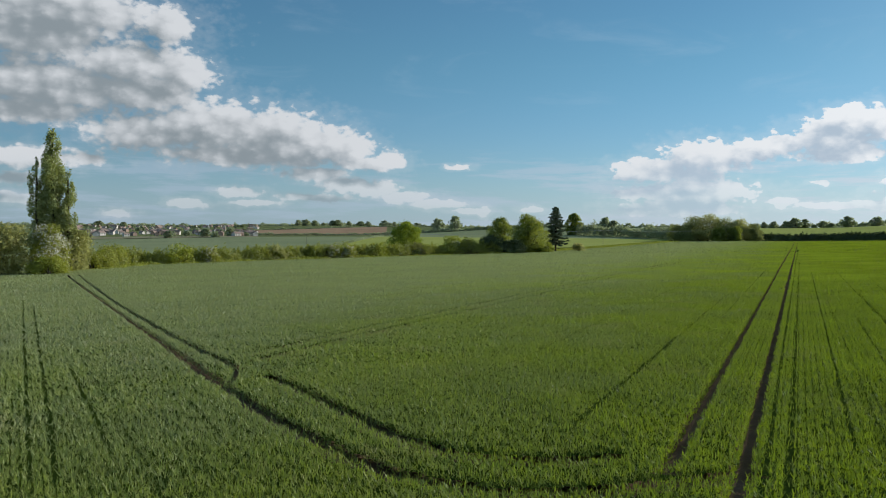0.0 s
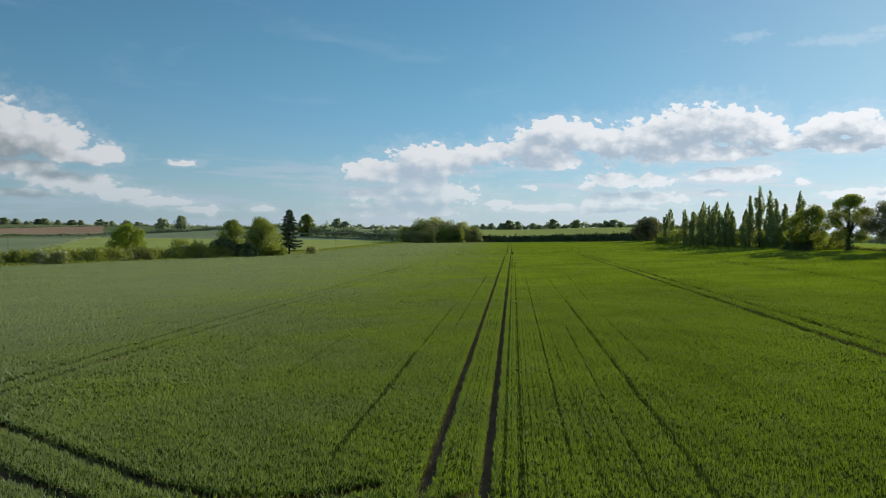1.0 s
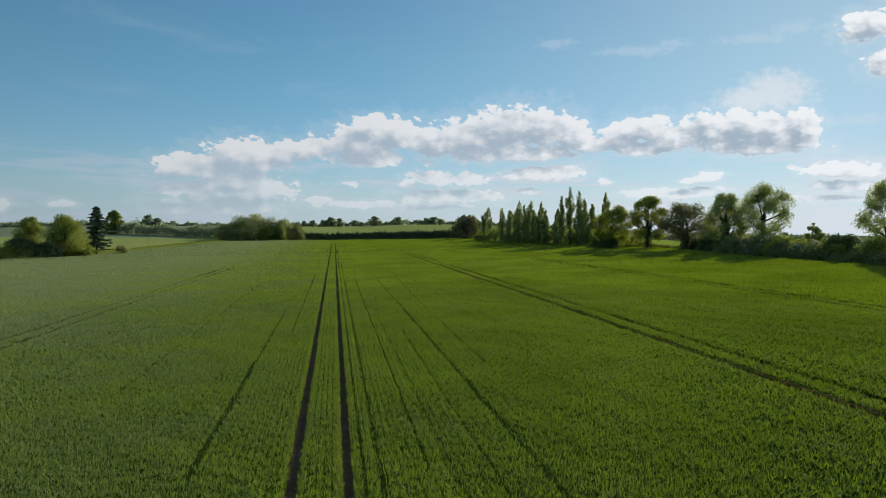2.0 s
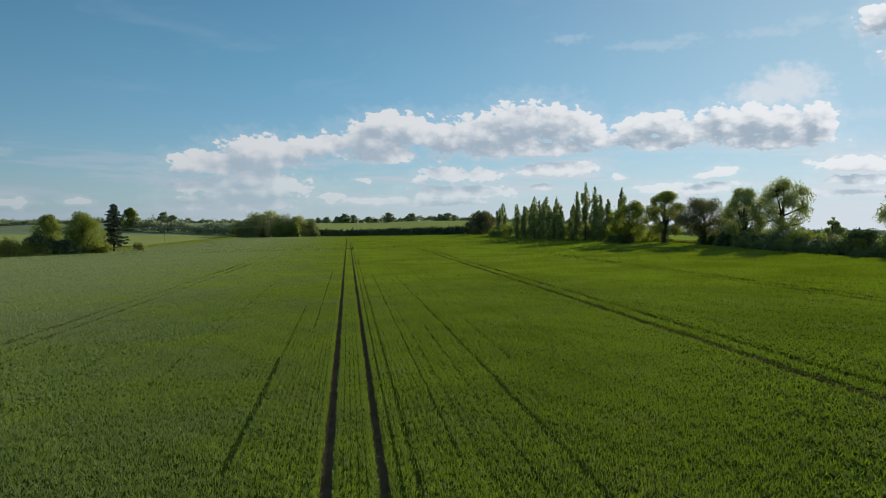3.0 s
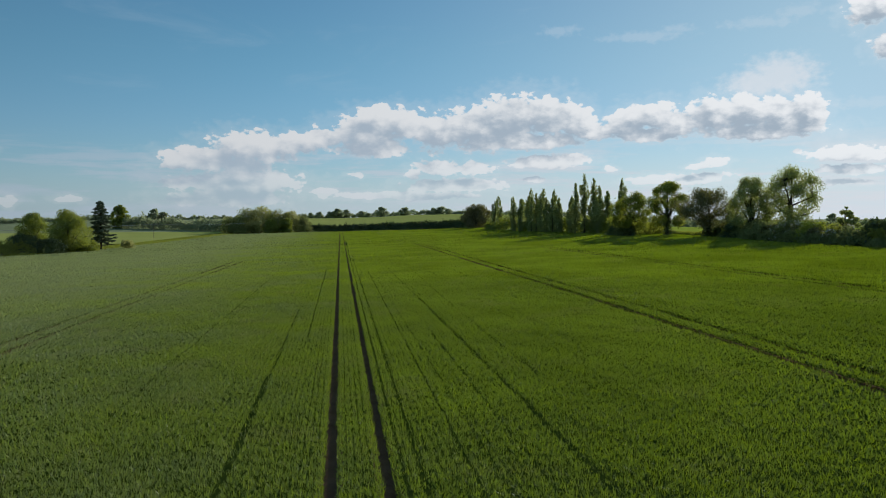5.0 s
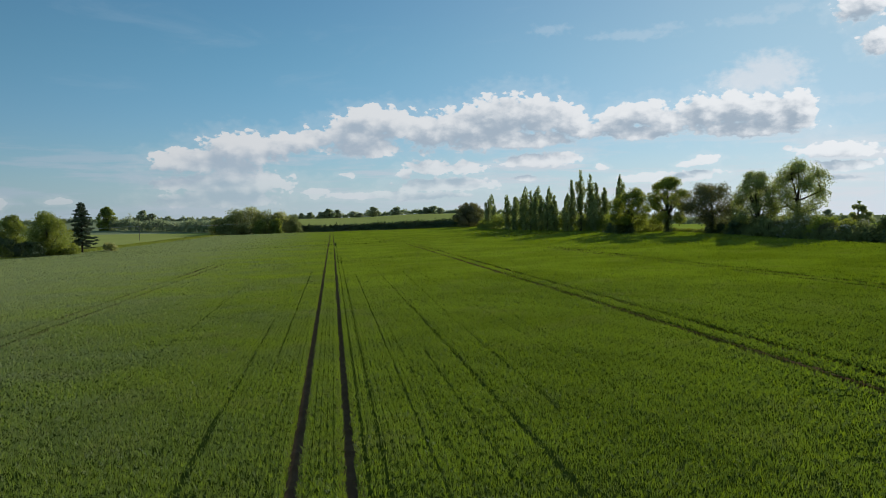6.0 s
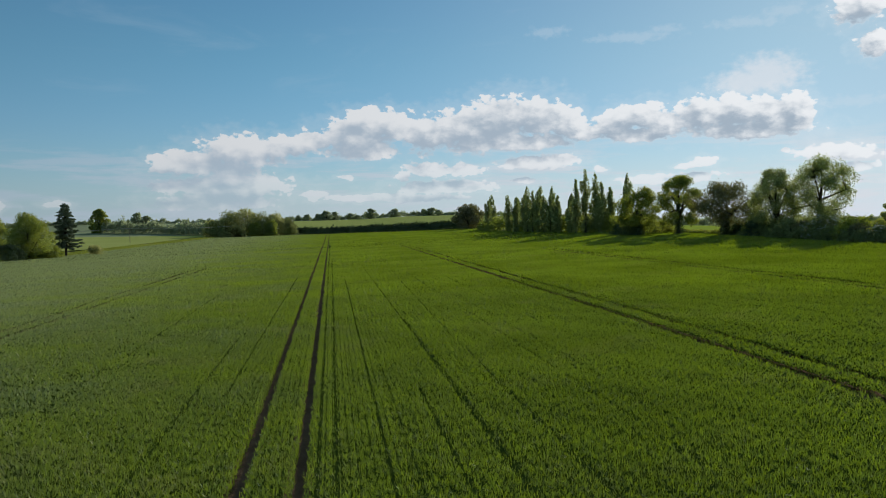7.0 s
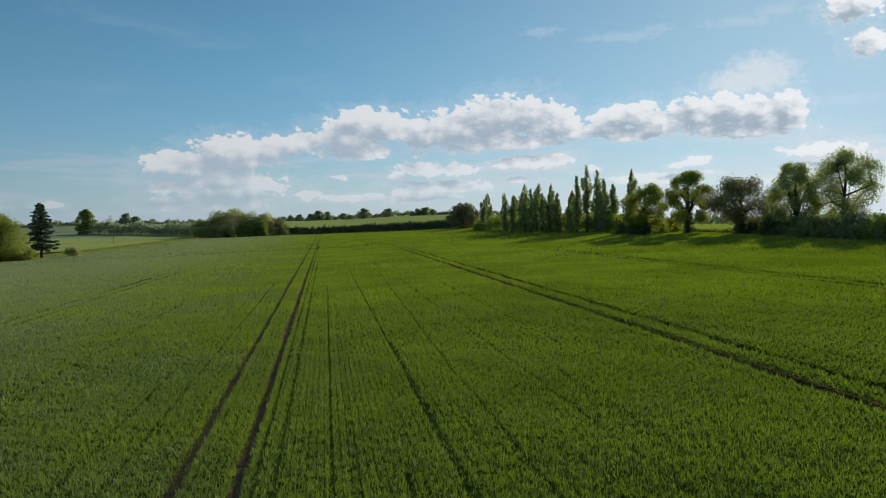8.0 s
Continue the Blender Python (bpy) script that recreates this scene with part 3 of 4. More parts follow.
def build_soil():
    me = bpy.data.meshes.new("field_soil")
    bm = bmesh.new()
    xs, ys = np.arange(-164, 100, 12.0), np.arange(-60, 612, 12.0)
    mx, my = np.meshgrid((xs[:-1] + xs[1:]) / 2, (ys[:-1] + ys[1:]) / 2)
    ok = inside(mx.ravel(), my.ravel(), FIELD).reshape(mx.shape)
    made = {}

    def corner(i, j):
        if (i, j) not in made:
            made[i, j] = bm.verts.new((xs[i], ys[j], float(land(xs[i], ys[j])) + 0.03))
        return made[i, j]

    for j in range(len(ys) - 1):
        for i in range(len(xs) - 1):
            if ok[j, i]:
                bm.faces.new((corner(i, j), corner(i + 1, j), corner(i + 1, j + 1), corner(i, j + 1)))
    bm.to_mesh(me)
    bm.free()
    me.materials.append(M_SOIL)
    tagged(new("field_soil", me), "bare brown soil in the tractor wheel tracks", "soil", kind="structure")


build_soil()
build_understorey()
build_crop()

# ---- far fields ----
quad_sheet("ploughed_field", [(-498, 626), (-423, 795), (-634, 1192), (-818, 1010)], 0.6, M_PLOUGH, "bare reddish ploughed field below a village", "field")
quad_sheet("west_field", [(-330, 120), (-205, 290), (-345, 640), (-600, 350)], 0.4, M_FIELD_A, "green crop field beyond the hedge", "field")
quad_sheet("pale_strip", [(-640, 330), (-420, 560), (-450, 590), (-690, 370)], 0.5, M_FIELD_C, "pale narrow strip of dry field", "field")
quad_sheet("hill_field", [(-203, 290), (-98, 400), (-75, 640), (-345, 642)], 0.55, M_FIELD_B, "light green field on rising ground", "field")
quad_sheet("ridge_field", [(-345, 643), (-75, 641), (-60, 1080), (-460, 900)], 0.45, M_FIELD_A, "grey-green field below the skyline", "field")
quad_sheet("north_field", [(-40, 700), (330, 640), (430, 1060), (-60, 1080)], 0.4, M_FIELD_B, "pale green field on the slope beyond the hedge", "field")
quad_sheet("east_field", [(100, 188), (330, 260), (360, 520), (100, 420)], 0.4, M_MEADOW_BACKLIT, "sunlit green meadow behind the tree line", "field")


# ---- trees and hedges ----
def part(name, me, parent, label=""):
    ob = new(name, me)
    ob.parent = parent
    return tagged(ob, label) if label else ob


def tube(path, radii, sides=7):
    """A tapering round limb along a path."""
    path = np.array(path, float)
    rings, faces = [], []
    for i, (p, r) in enumerate(zip(path, radii)):
        d = path[min(i + 1, len(path) - 1)] - path[max(i - 1, 0)]
        d = d / (np.linalg.norm(d) + 1e-9)
        u = np.cross(d, (0.31, 0.95, 0.1))
        u /= np.linalg.norm(u)
        w = np.cross(d, u)
        a = np.linspace(0, 2 * np.pi, sides, endpoint=False)[:, None]
        rings.append(p + r * (np.cos(a) * u + np.sin(a) * w))
    for i in range(len(path) - 1):
        for j in range(sides):
            k = (j + 1) % sides
            faces.append((i * sides + j, i * sides + k, (i + 1) * sides + k, (i + 1) * sides + j))
    return np.concatenate(rings), np.array(faces)


def wood(name, limbs, mat=None):
    """One mesh from several limbs."""
    vs, fs, n = [], [], 0
    for path, radii, sides in limbs:
        v, f = tube(path, radii, sides)
        vs.append(v)
        fs.append(f + n)
        n += len(v)
    return put_mesh(name, np.concatenate(vs), np.concatenate(fs), mat or M_BARK)


def leaves(name, centres, radii, count, size, mat, r, squash=0.85, hang=0.0):
    """A crown: leaf sprays scattered through and over many clumps."""
    centres, radii = np.array(centres, float), np.array(radii, float)
    radii = radii * 1.08
    share = radii**2 / (radii**2).sum()
    pick = r.choice(len(centres), count, p=share)
    way = r.normal(size=(count, 3))
    way /= np.linalg.norm(way, axis=1, keepdims=True)
    depth = r.random(count) ** 0.33 * (1 + 0.22 * np.abs(r.normal(size=count)) * (r.random(count) < 0.3))
    at = centres[pick] + way * (radii[pick] * depth)[:, None] * (1, 1, squash)
    normal = way + r.normal(scale=0.8, size=(count, 3)) + (0, 0, 0.25)
    normal /= np.linalg.norm(normal, axis=1, keepdims=True)
    u = np.cross(normal, r.normal(size=(count, 3)) + (0, 0, hang))
    u /= np.linalg.norm(u, axis=1, keepdims=True) + 1e-9
    w = np.cross(normal, u)
    s = (size * r.uniform(0.55, 1.3, count))[:, None]
    v = np.stack([at - u * s * 0.5, at + w * s * 0.34 + normal * s * 0.08, at + u * s * 0.5, at - w * s * 0.34 + normal * s * 0.08], 1).reshape(-1, 3)
    return put_mesh(name, v, np.arange(4 * count).reshape(-1, 4), mat)


def stand(name, x, y, label, category, group="", sink=0.1):
    ob = new(name)
    ob.location = (x, y, float(land(x, y)) - sink)
    return tagged(ob, label, category, group)


def round_tree(name, x, y, height, width, label, mat, seed, clear=0.22, count=5000, size=0.5, clumps=46, open_crown=False, trunk=0.035, group="", crown_label="", ivy=0.0):
    """A broad tree: trunk, spreading boughs, twigs and a lumpy domed crown; open_crown lets the sky through."""
    r = np.random.default_rng(seed)
    ob = stand(name, x, y, label, "tree", group)
    low, top = height * clear, height
    n = int(clumps * (0.85 if open_crown else 2.2))
    bumps = r.uniform(0, 2 * np.pi, (3, 2))

    def surface(a, f):
        """Reach of the crown at bearing a and share f of its height."""
        dome = np.sqrt(np.maximum(0.02, 1 - (np.maximum(0, f - 0.36) / 0.66) ** 2.3)) * (0.66 + 0.34 * np.clip(f / 0.36, 0, 1) ** 0.8)
        lump = 1 + 0.07 * np.sin(2 * a + bumps[0, 0] + 2 * f) + 0.07 * np.sin(5 * a + bumps[1, 0] - 6 * f) + 0.07 * np.sin(9 * a + bumps[2, 0] + 11 * f)
        return width * 0.5 * dome * lump

    a = np.arange(n) * 2.39996 + r.normal(0, 0.35, n)
    f = r.uniform(0.0, 1.0, n) ** 0.85
    rad = width * (r.uniform(0.065, 0.125, n) if open_crown else r.uniform(0.07, 0.13, n))
    k = np.maximum(0.05, surface(a, f) - rad * 0.7) * r.uniform(0.1, 1.0, n) ** (0.5 if open_crown else 0.42)
    c = np.stack([np.cos(a) * k, np.sin(a) * k, low + f * (top - low) - rad * 0.5], 1)
    if open_crown:  # drawn together in lobes, with sky between them
        la, lf = np.arange(17) * 2.39996 + seed, np.linspace(0.06, 0.96, 17)
        reach = surface(la, lf) * 0.70
        lobes = np.stack([np.cos(la) * reach, np.sin(la) * reach, low + lf * (top - low) * 0.95], 1)
        home = lobes[np.argmin(((c[:, None] - lobes[None]) ** 2).sum(2), 1)]
        c = c + (home - c) * r.uniform(0.1, 0.5, (n, 1))
    t = height * trunk * (0.8 if open_crown else 1.0)
    fork = low + (top - low) * 0.30
    lean = r.normal(0, 0.03 * width, 2)
    bole = [(0, 0, 0), (lean[0] * 0.3, lean[1] * 0.3, low * 0.6), (lean[0], lean[1], fork), (0, 0, low + (top - low) * 0.62), (-lean[0], lean[1], low + (top - low) * 0.9)]
    limbs = [(bole, [t * 1.35, t, t * 0.8, t * 0.42, t * 0.08], 8)]
    joints = []
    for i in range(9):
        ba, bf = i * 2.4 + seed, r.uniform(0.25, 0.92)
        reach = surface(ba, bf) * 0.72
        start = np.array([lean[0] * 0.6, lean[1] * 0.6, r.uniform(low * 0.85, fork + 0.1 * height)])
        end = np.array([np.cos(ba) * reach, np.sin(ba) * reach, low + bf * (top - low) * 0.92])
        elbow = start * (0.55, 0.55, 0.5) + end * (0.45, 0.45, 0.5) + (0, 0, r.uniform(-0.05, 0.03) * height)
        limbs.append(([start, elbow, end], [t * 0.5, t * 0.33, t * 0.1], 6))
        joints += [start * (1 - q) + elbow * q for q in (0.5, 1.0)] + [elbow * (1 - q) + end * q for q in (0.35, 0.7, 1.0)]
    joints = np.array(joints)
    for i in range(n):
        near = joints[np.argmin(((joints - c[i]) ** 2 * (1, 1, 1.6)).sum(1))]
        limbs.append(([near, (near + c[i]) / 2 + r.normal(0, 0.02 * width, 3), c[i]], [t * 0.075, t * 0.05, t * 0.015], 4))
    if not open_crown:  # shaded leaf inside
        mid = low + (top - low) * 0.45
        c = np.concatenate([c, [[0, 0, mid], [0, 0, mid + 0.2 * height], [0, 0, mid - 0.12 * height]]])
        rad = np.r_[rad, width * 0.22, width * 0.17, width * 0.2]
    part("trunk", wood("trunk", limbs), ob)
    part("crown", leaves("crown", c, rad, int(count * (3.5 if open_crown else 2.6)), size * (0.95 if open_crown else 1.0), mat, r), ob, crown_label)
    if ivy:
        z = np.linspace(0.2, ivy * height, 12)
        part("ivy", leaves("ivy", np.stack([0 * z, 0 * z, z], 1), 1.25 - 0.5 * z / (ivy * height) + 0.35 * r.random(12), 2200, 0.34, M_DARK, r), ob, "dark ivy round the stem")
    return ob


def poplar_tree(name, x, y, height, width, label, seed, count=2600, size=0.45, spires=((0, 0, 1.0, 1.0),), low=0.06, mat=None, group="", taper=2.2):
    """A Lombardy poplar: narrow upright spires."""
    r = np.random.default_rng(seed)
    ob = stand(name, x, y, label, "tree", group)
    c, rad, limbs = [], [], []
    for dx, dy, hh, ww in spires:
        top = height * hh
        limbs.append(([(dx * 0.4, dy * 0.4, 0), (dx, dy, top * 0.35), (dx, dy, top * 0.75), (dx * 1.02, dy, top * 0.97)], [height * 0.016, height * 0.012, height * 0.007, 0.03], 6))
        n = int(64 * hh)
        for i in range(n):
            f = low + (0.97 - low) * (i + r.random()) / n
            prof = width * ww * 0.5 * (0.5 + 0.5 * min(1, f * 3.2)) * (1 - max(0, (f - 0.40) / 0.60) ** taper) ** 0.8
            prof = max(prof * (1.1 + 0.4 * math.sin(f * 17 + seed + dx) * math.sin(f * 41 + 2 * seed)), 0.3)
            a = r.uniform(0, 2 * np.pi)
            k = prof * r.uniform(0.15, 0.95)
            p = np.array([dx + np.cos(a) * k, dy + np.sin(a) * k, f * top])
            c.append(p)
            rad.append(max(0.26, prof * r.uniform(0.22, 0.42)))
            if i % 4 == 0 and f < 0.8:
                limbs.append(([(dx, dy, f * top - 0.12 * height * 0.3), p, p + (np.cos(a) * 0.2, np.sin(a) * 0.2, height * 0.05)], [0.09, 0.06, 0.02], 4))
    part("trunk", wood("trunk", limbs), ob)
    part("crown", leaves("crown", c, rad, int(count * 2.2), size * 1.1, mat or M_POPLAR, r, squash=2.6, hang=2.5), ob)
    return ob


def pine_tree(x, y, height, width, label, seed):
    """A conifer with level tiers of needles."""
    r = np.random.default_rng(seed)
    ob = stand("pine_tree", x, y, label, "tree")
    limbs = [([(0, 0, 0), (0.1, 0, height * 0.4), (0, 0.1, height * 0.8), (0, 0, height)], [0.42, 0.34, 0.2, 0.04], 8)]
    c, rad = [], []
    for i in range(84):  # uneven, slightly drooping boughs
        f = 0.15 + 0.83 * (i + r.random()) / 84
        reach = width * 0.5 * min(1.0, (1.04 - f) ** 0.62 * 1.12) * r.uniform(0.55, 1.1) * (0.6 + 0.4 * min(1, f / 0.3))
        a = i * 2.4 + r.uniform(-0.5, 0.5)
        e = np.array([np.cos(a) * reach, np.sin(a) * reach, f * height + reach * r.uniform(-0.08, 0.16)])
        limbs.append(([(0, 0, f * height - 0.2), e * (0.5, 0.5, 1) + (0, 0, 0.15), e], [0.11, 0.08, 0.02], 4))
        for q in (0.3, 0.6, 0.85, 1.0):
            c.append((e[0] * q + r.normal(0, 0.2), e[1] * q + r.normal(0, 0.2), e[2] + r.normal(0.1, 0.15)))
            rad.append(r.uniform(0.5, 0.95) * (1 - 0.3 * f))
    c.append((0, 0, height * 0.98))
    rad.append(0.5)
    part("trunk", wood("trunk", limbs), ob)
    part("crown", leaves("crown", c, rad, 13000, 0.5, M_PINE, r, squash=0.42), ob)
    return ob


def bush(name, x, y, height, width, label, mat, seed, count=1100, size=0.4, group="", depth=None, blossom=0):
    """A shrub in leaf down to the ground."""
    r = np.random.default_rng(seed)
    ob = stand(name, x, y, label, "bush", group, sink=0.15)
    n = 46
    a, h = r.uniform(0, 2 * np.pi, n), r.uniform(0.06, 0.97, n)
    k = np.sqrt(np.maximum(0.05, 1 - (h * 0.95) ** 2)) * r.uniform(0.2, 1.0, n) ** 0.6
    rad = min(width, height * 1.3) * r.uniform(0.08, 0.22, n)
    d = depth or width
    c = np.stack([np.cos(a) * k * (width / 2 - rad * 0.6), np.sin(a) * k * (d / 2 - min(rad.mean() * 0.6, d * 0.3)), h * (height - rad * 0.7)], 1)
    stems = [([(0, 0, 0), p * (0.4, 0.4, 0.5), p], [0.12, 0.07, 0.02], 4) for p in c[:7]]
    part("stem", wood("stem", stems), ob)
    part("foliage", leaves("foliage", c, rad, int(count * 2.0), size * 1.1, mat, r), ob)
    if blossom:
        pick = r.choice(n, n // 2, replace=False)
        part("blossom", leaves("blossom", c[pick] + (0, 0, 0.15), rad[pick] * 1.12, blossom, size * 0.8, M_BLOSSOM, r), ob, "white may blossom")
    return ob


def hedge(name, line, height, width, label, mat, seed, per_m, size, rough=0.25):
    """A hedgerow along a broken line, with an uneven top."""
    r = np.random.default_rng(seed)
    pts = np.array(line, float)
    seg = np.hypot(*np.diff(pts, axis=0).T)
    run = np.r_[0, np.cumsum(seg)]
    n = int(run[-1] * per_m * 1.8)
    s = r.uniform(0, run[-1], n)
    x, y = np.interp(s, run, pts[:, 0]), np.interp(s, run, pts[:, 1])
    k = np.clip(np.searchsorted(run, s) - 1, 0, len(seg) - 1)
    nx, ny = -(pts[k + 1, 1] - pts[k, 1]) / seg[k], (pts[k + 1, 0] - pts[k, 0]) / seg[k]
    knots = np.arange(0, run[-1] + 12, 1.0)
    swell = sum(k * np.interp(s, knots * w + r.uniform(-w, 0), r.normal(0, 1, len(knots))) for w, k in ((9.0, 0.5), (3.5, 0.4), (1.3, 0.3)))
    top = height * np.maximum(0.3, 1 + rough * swell + r.normal(0, 0.08, n))
    a = r.uniform(0, np.pi, n)
    shell = (1 - 0.45 * r.random(n) ** 2) * (1 + 0.13 * np.sin(s * 1.7 + 2.5 * np.sin(a * 2.3 + seed)) + 0.10 * np.sin(s * 3.9 + 5 * a))
    off = np.cos(a) * width / 2 * shell * (1 + 0.25 * np.sin(s * 0.57 + seed * 2))
    z = land(x, y) + np.maximum(0.1, np.sin(a) ** 0.6 * top * shell)
    at = np.stack([x + nx * off, y + ny * off, z], 1)
    normal = np.stack([nx * np.cos(a), ny * np.cos(a), np.sin(a)], 1) + r.normal(scale=0.7, size=(n, 3))
    normal /= np.linalg.norm(normal, axis=1, keepdims=True)
    u = np.cross(normal, r.normal(size=(n, 3)))
    u /= np.linalg.norm(u, axis=1, keepdims=True) + 1e-9
    w = np.cross(normal, u)
    q = (size * 1.05 * r.uniform(0.5, 1.35, n))[:, None]
    v = np.stack([at - u * q * 0.5, at + w * q * 0.36, at + u * q * 0.5, at - w * q * 0.36], 1).reshape(-1, 3)
    return tagged(new(name, put_mesh(name, v, np.arange(4 * n).reshape(-1, 4), mat)), label, "hedge", kind="stuff")


# west: the tall poplar with its thicket
poplar_tree("poplar_tree", -149.8, 127.0, 32.8, 5.4, "tall green Lombardy poplar with three spires above a thicket", 3, 16000, 0.38, ((0, 0, 1.0, 1.0), (-2.0, -2.4, 0.79, 0.66), (2.0, 2.4, 0.72, 0.68)), 0.05, taper=2.8)
bush("hawthorn_bush", -140.5, 118.2, 11.0, 9.0, "tall hawthorn covered in white blossom at the field corner", M_HEDGE, 11, 2600, 0.45, blossom=4200)
bush("hazel_bush", -146.5, 112.0, 11.5, 12.0, "large light green shrub beside the blossoming hawthorn", M_WILLOW, 12, 3000, 0.5)
bush("hazel_bush", -149.5, 107.0, 10.0, 10.0, "spreading olive shrub at the field corner", M_HEDGE, 16, 2400, 0.5)
bush("bramble_bush", -137.0, 115.5, 4.6, 9.0, "low yellow-green bramble thicket at the field edge", M_HEDGE_LIGHT, 13, 1800, 0.4)
bush("elder_bush", -147.5, 131.5, 10.0, 9.0, "olive green shrub below the tall poplar", M_WILLOW, 14, 2400, 0.5)
bush("bramble_bush", -150.0, 138.0, 4.5, 9.0, "low bramble thicket beside the poplar", M_HEDGE, 15, 1500, 0.45)
hedge("hedge_west", [(-150, 140), (-162, 160), (-153, 194), (-139, 228), (-121, 265), (-104, 290)], 4.2, 6.0, "overgrown mixed field hedge with pale blossom", M_HEDGE, 4, 230, 0.38, 0.30)
for k, (hx, hy, hh, hw) in enumerate([(-152, 181.5, 5.5, 6), (-137.5, 224, 5.0, 6), (-134, 228, 4.6, 5), (-126, 255, 4.8, 6), (-116, 276, 5.5, 6)]):
    bush("hawthorn_bush", hx, hy, hh, hw, "hawthorn in white blossom standing in the hedge", M_HEDGE, 17 + k, 1100, 0.45, "hedge hawthorns", blossom=900)
for k, (hx, hy, hh, hw, hm, hl) in enumerate([(-124, 259, 5.2, 8, M_BRONZE, "brownish shrub coming into leaf in the hedge"), (-113, 279, 6.0, 8, M_BRONZE, "brownish shrub coming into leaf in the hedge"), (-131, 243, 5.6, 9, M_HEDGE_LIGHT, "yellow-green shrub standing in the hedge"), (-147, 207, 5.8, 9, M_WILLOW, "pale olive shrub standing in the hedge"), (-155, 172, 6.4, 10, M_HEDGE_LIGHT, "yellow-green shrub standing in the hedge"), (-142, 219, 4.8, 8, M_OAK, "dark green shrub standing in the hedge"), (-117, 271, 5.0, 7, M_LIME, "bright green young shrub in the hedge")]):
    bush("hedge_shrub", hx, hy, hh, hw, hl, hm, 140 + k, 1100, 0.45, "west hedge shrubs")
hedge("hedge_margin", [(-146, 136), (-158, 162), (-149, 195), (-135, 228), (-117, 265), (-99, 290), (-93, 325), (-91, 370), (-83, 445), (-73, 545)], 0.8, 6.5, "rough grass and nettles along the hedge bottom", M_HEDGE_LIGHT, 5, 60, 0.34, 0.5)
hedge("grass_verge", [(-94, 300), (-97, 325), (-95, 370), (-87, 445), (-77, 545)], 0.55, 11.0, "sunlit rough grass between the crop and the far field", M_HEDGE_LIGHT, 18, 80, 0.34, 0.5)
round_tree("lime_tree", -150, 302, 13.5, 15.5, "bright yellow-green broad tree in the hedge", M_LIME, 21, 0.0, 6600, 0.48)
round_tree("oak_tree", -95.5, 301, 15.2, 16.5, "broad dark green oak at the field corner", M_OAK, 22, 0.02, 8600, 0.44)
round_tree("oak_tree", -119, 333, 15.0, 13.5, "mid green oak behind a dark thicket", M_OAK, 23, 0.05, 6000, 0.44)
bush("blackthorn_thicket", -107, 290, 8.0, 15.0, "dark blackthorn thicket beneath the oaks", M_DARK, 24, 3000, 0.5)
bush("blackthorn_thicket", -99, 292, 6.0, 13.0, "dark blackthorn thicket beneath the oaks", M_DARK, 29, 2200, 0.5)
bush("hedge_shrub", -90, 304, 5.0, 9.0, "sunlit scrub at the foot of the oak", M_OAK, 19, 1500, 0.45)
bush("hedge_shrub", -122, 287, 8.0, 10.0, "yellow-green young shrub in the hedge", M_HEDGE_LIGHT, 25, 1800, 0.5)
pine_tree(-90.3, 321, 18.6, 10.4, "dark pine with level tiers of branches", 26)
bush("hedge_shrub", -82, 325, 4.0, 7.0, "low light shrub beside the pine", M_WILLOW, 27, 900, 0.45)
round_tree("maple_tree", -190, 729, 20.5, 16.0, "rounded green tree beyond the field", M_OAK, 28, 0.0, 3000, 1.0)
hedge("hedge_north_west", [(-195, 735), (-120, 690), (-70, 600)], 8.0, 10.0, "long dark hedge of trees across the rising ground", M_FAR_HAZE, 6, 100, 1.0, 0.3)
WILLOWS = [(-76, 575, 12, 17), (-66, 582, 18.5, 22), (-56, 580, 20, 22), (-46, 583, 17.5, 20), (-36, 584, 16, 18), (-70, 566, 9, 15), (-60, 568, 8, 14), (-27, 588, 12.5, 14)]
for k, (wx, wy, wh, ww) in enumerate(WILLOWS):
    bush("willow_thicket", wx, wy, wh, ww, "pale olive willow scrub at the far end of the field", (M_WILLOW, M_SALLOW)[k % 2], 30 + k, 2600, 0.8, "willow scrub")
for k, (wx, wy, wh, ww) in enumerate([(-48, 570, 10, 13), (-38, 573, 11, 13)]):
    bush("sallow_bush", wx, wy, wh, ww, "darker green scrub among the willows", M_OAK, 40 + k, 1800, 0.8, "willow scrub")
hedge("hedge_north", [(-25, 600), (20, 603), (58, 558), (86, 512), (90, 500)], 4.6, 5.0, "dark clipped hedge across the end of the field", M_DARK, 7, 90, 0.95, 0.12)

# east: the line of trees along the boundary
# first run uses the darker oak green to stand for shade under the poplars
hedge("hedge_east", [(79, 430), (79, 405), (84, 330), (88, 290), (92, 258), (93, 246)], 5.0, 6.0, "unkempt shaded hedge below the poplars", M_OAK, 8, 100, 0.6, 0.4)
hedge("hedge_east", [(97, 246), (99, 225), (96, 197)], 0.8, 3.0, "low dark hedge between the boundary trees", M_HEDGE, 14, 100, 0.4, 0.4)
hedge("hedge_east", [(96, 197), (94, 178), (90, 150), (89, 110), (89, 40), (88, -60)], 1.9, 3.6, "unkempt grey-green hedge below the ash trees", M_SALLOW, 15, 130, 0.36, 0.5)
round_tree("bronze_oak_tree", 82, 488, 14.8, 20.0, "wide brownish oak coming into leaf", M_BRONZE, 41, 0.15, 4200, 0.75)
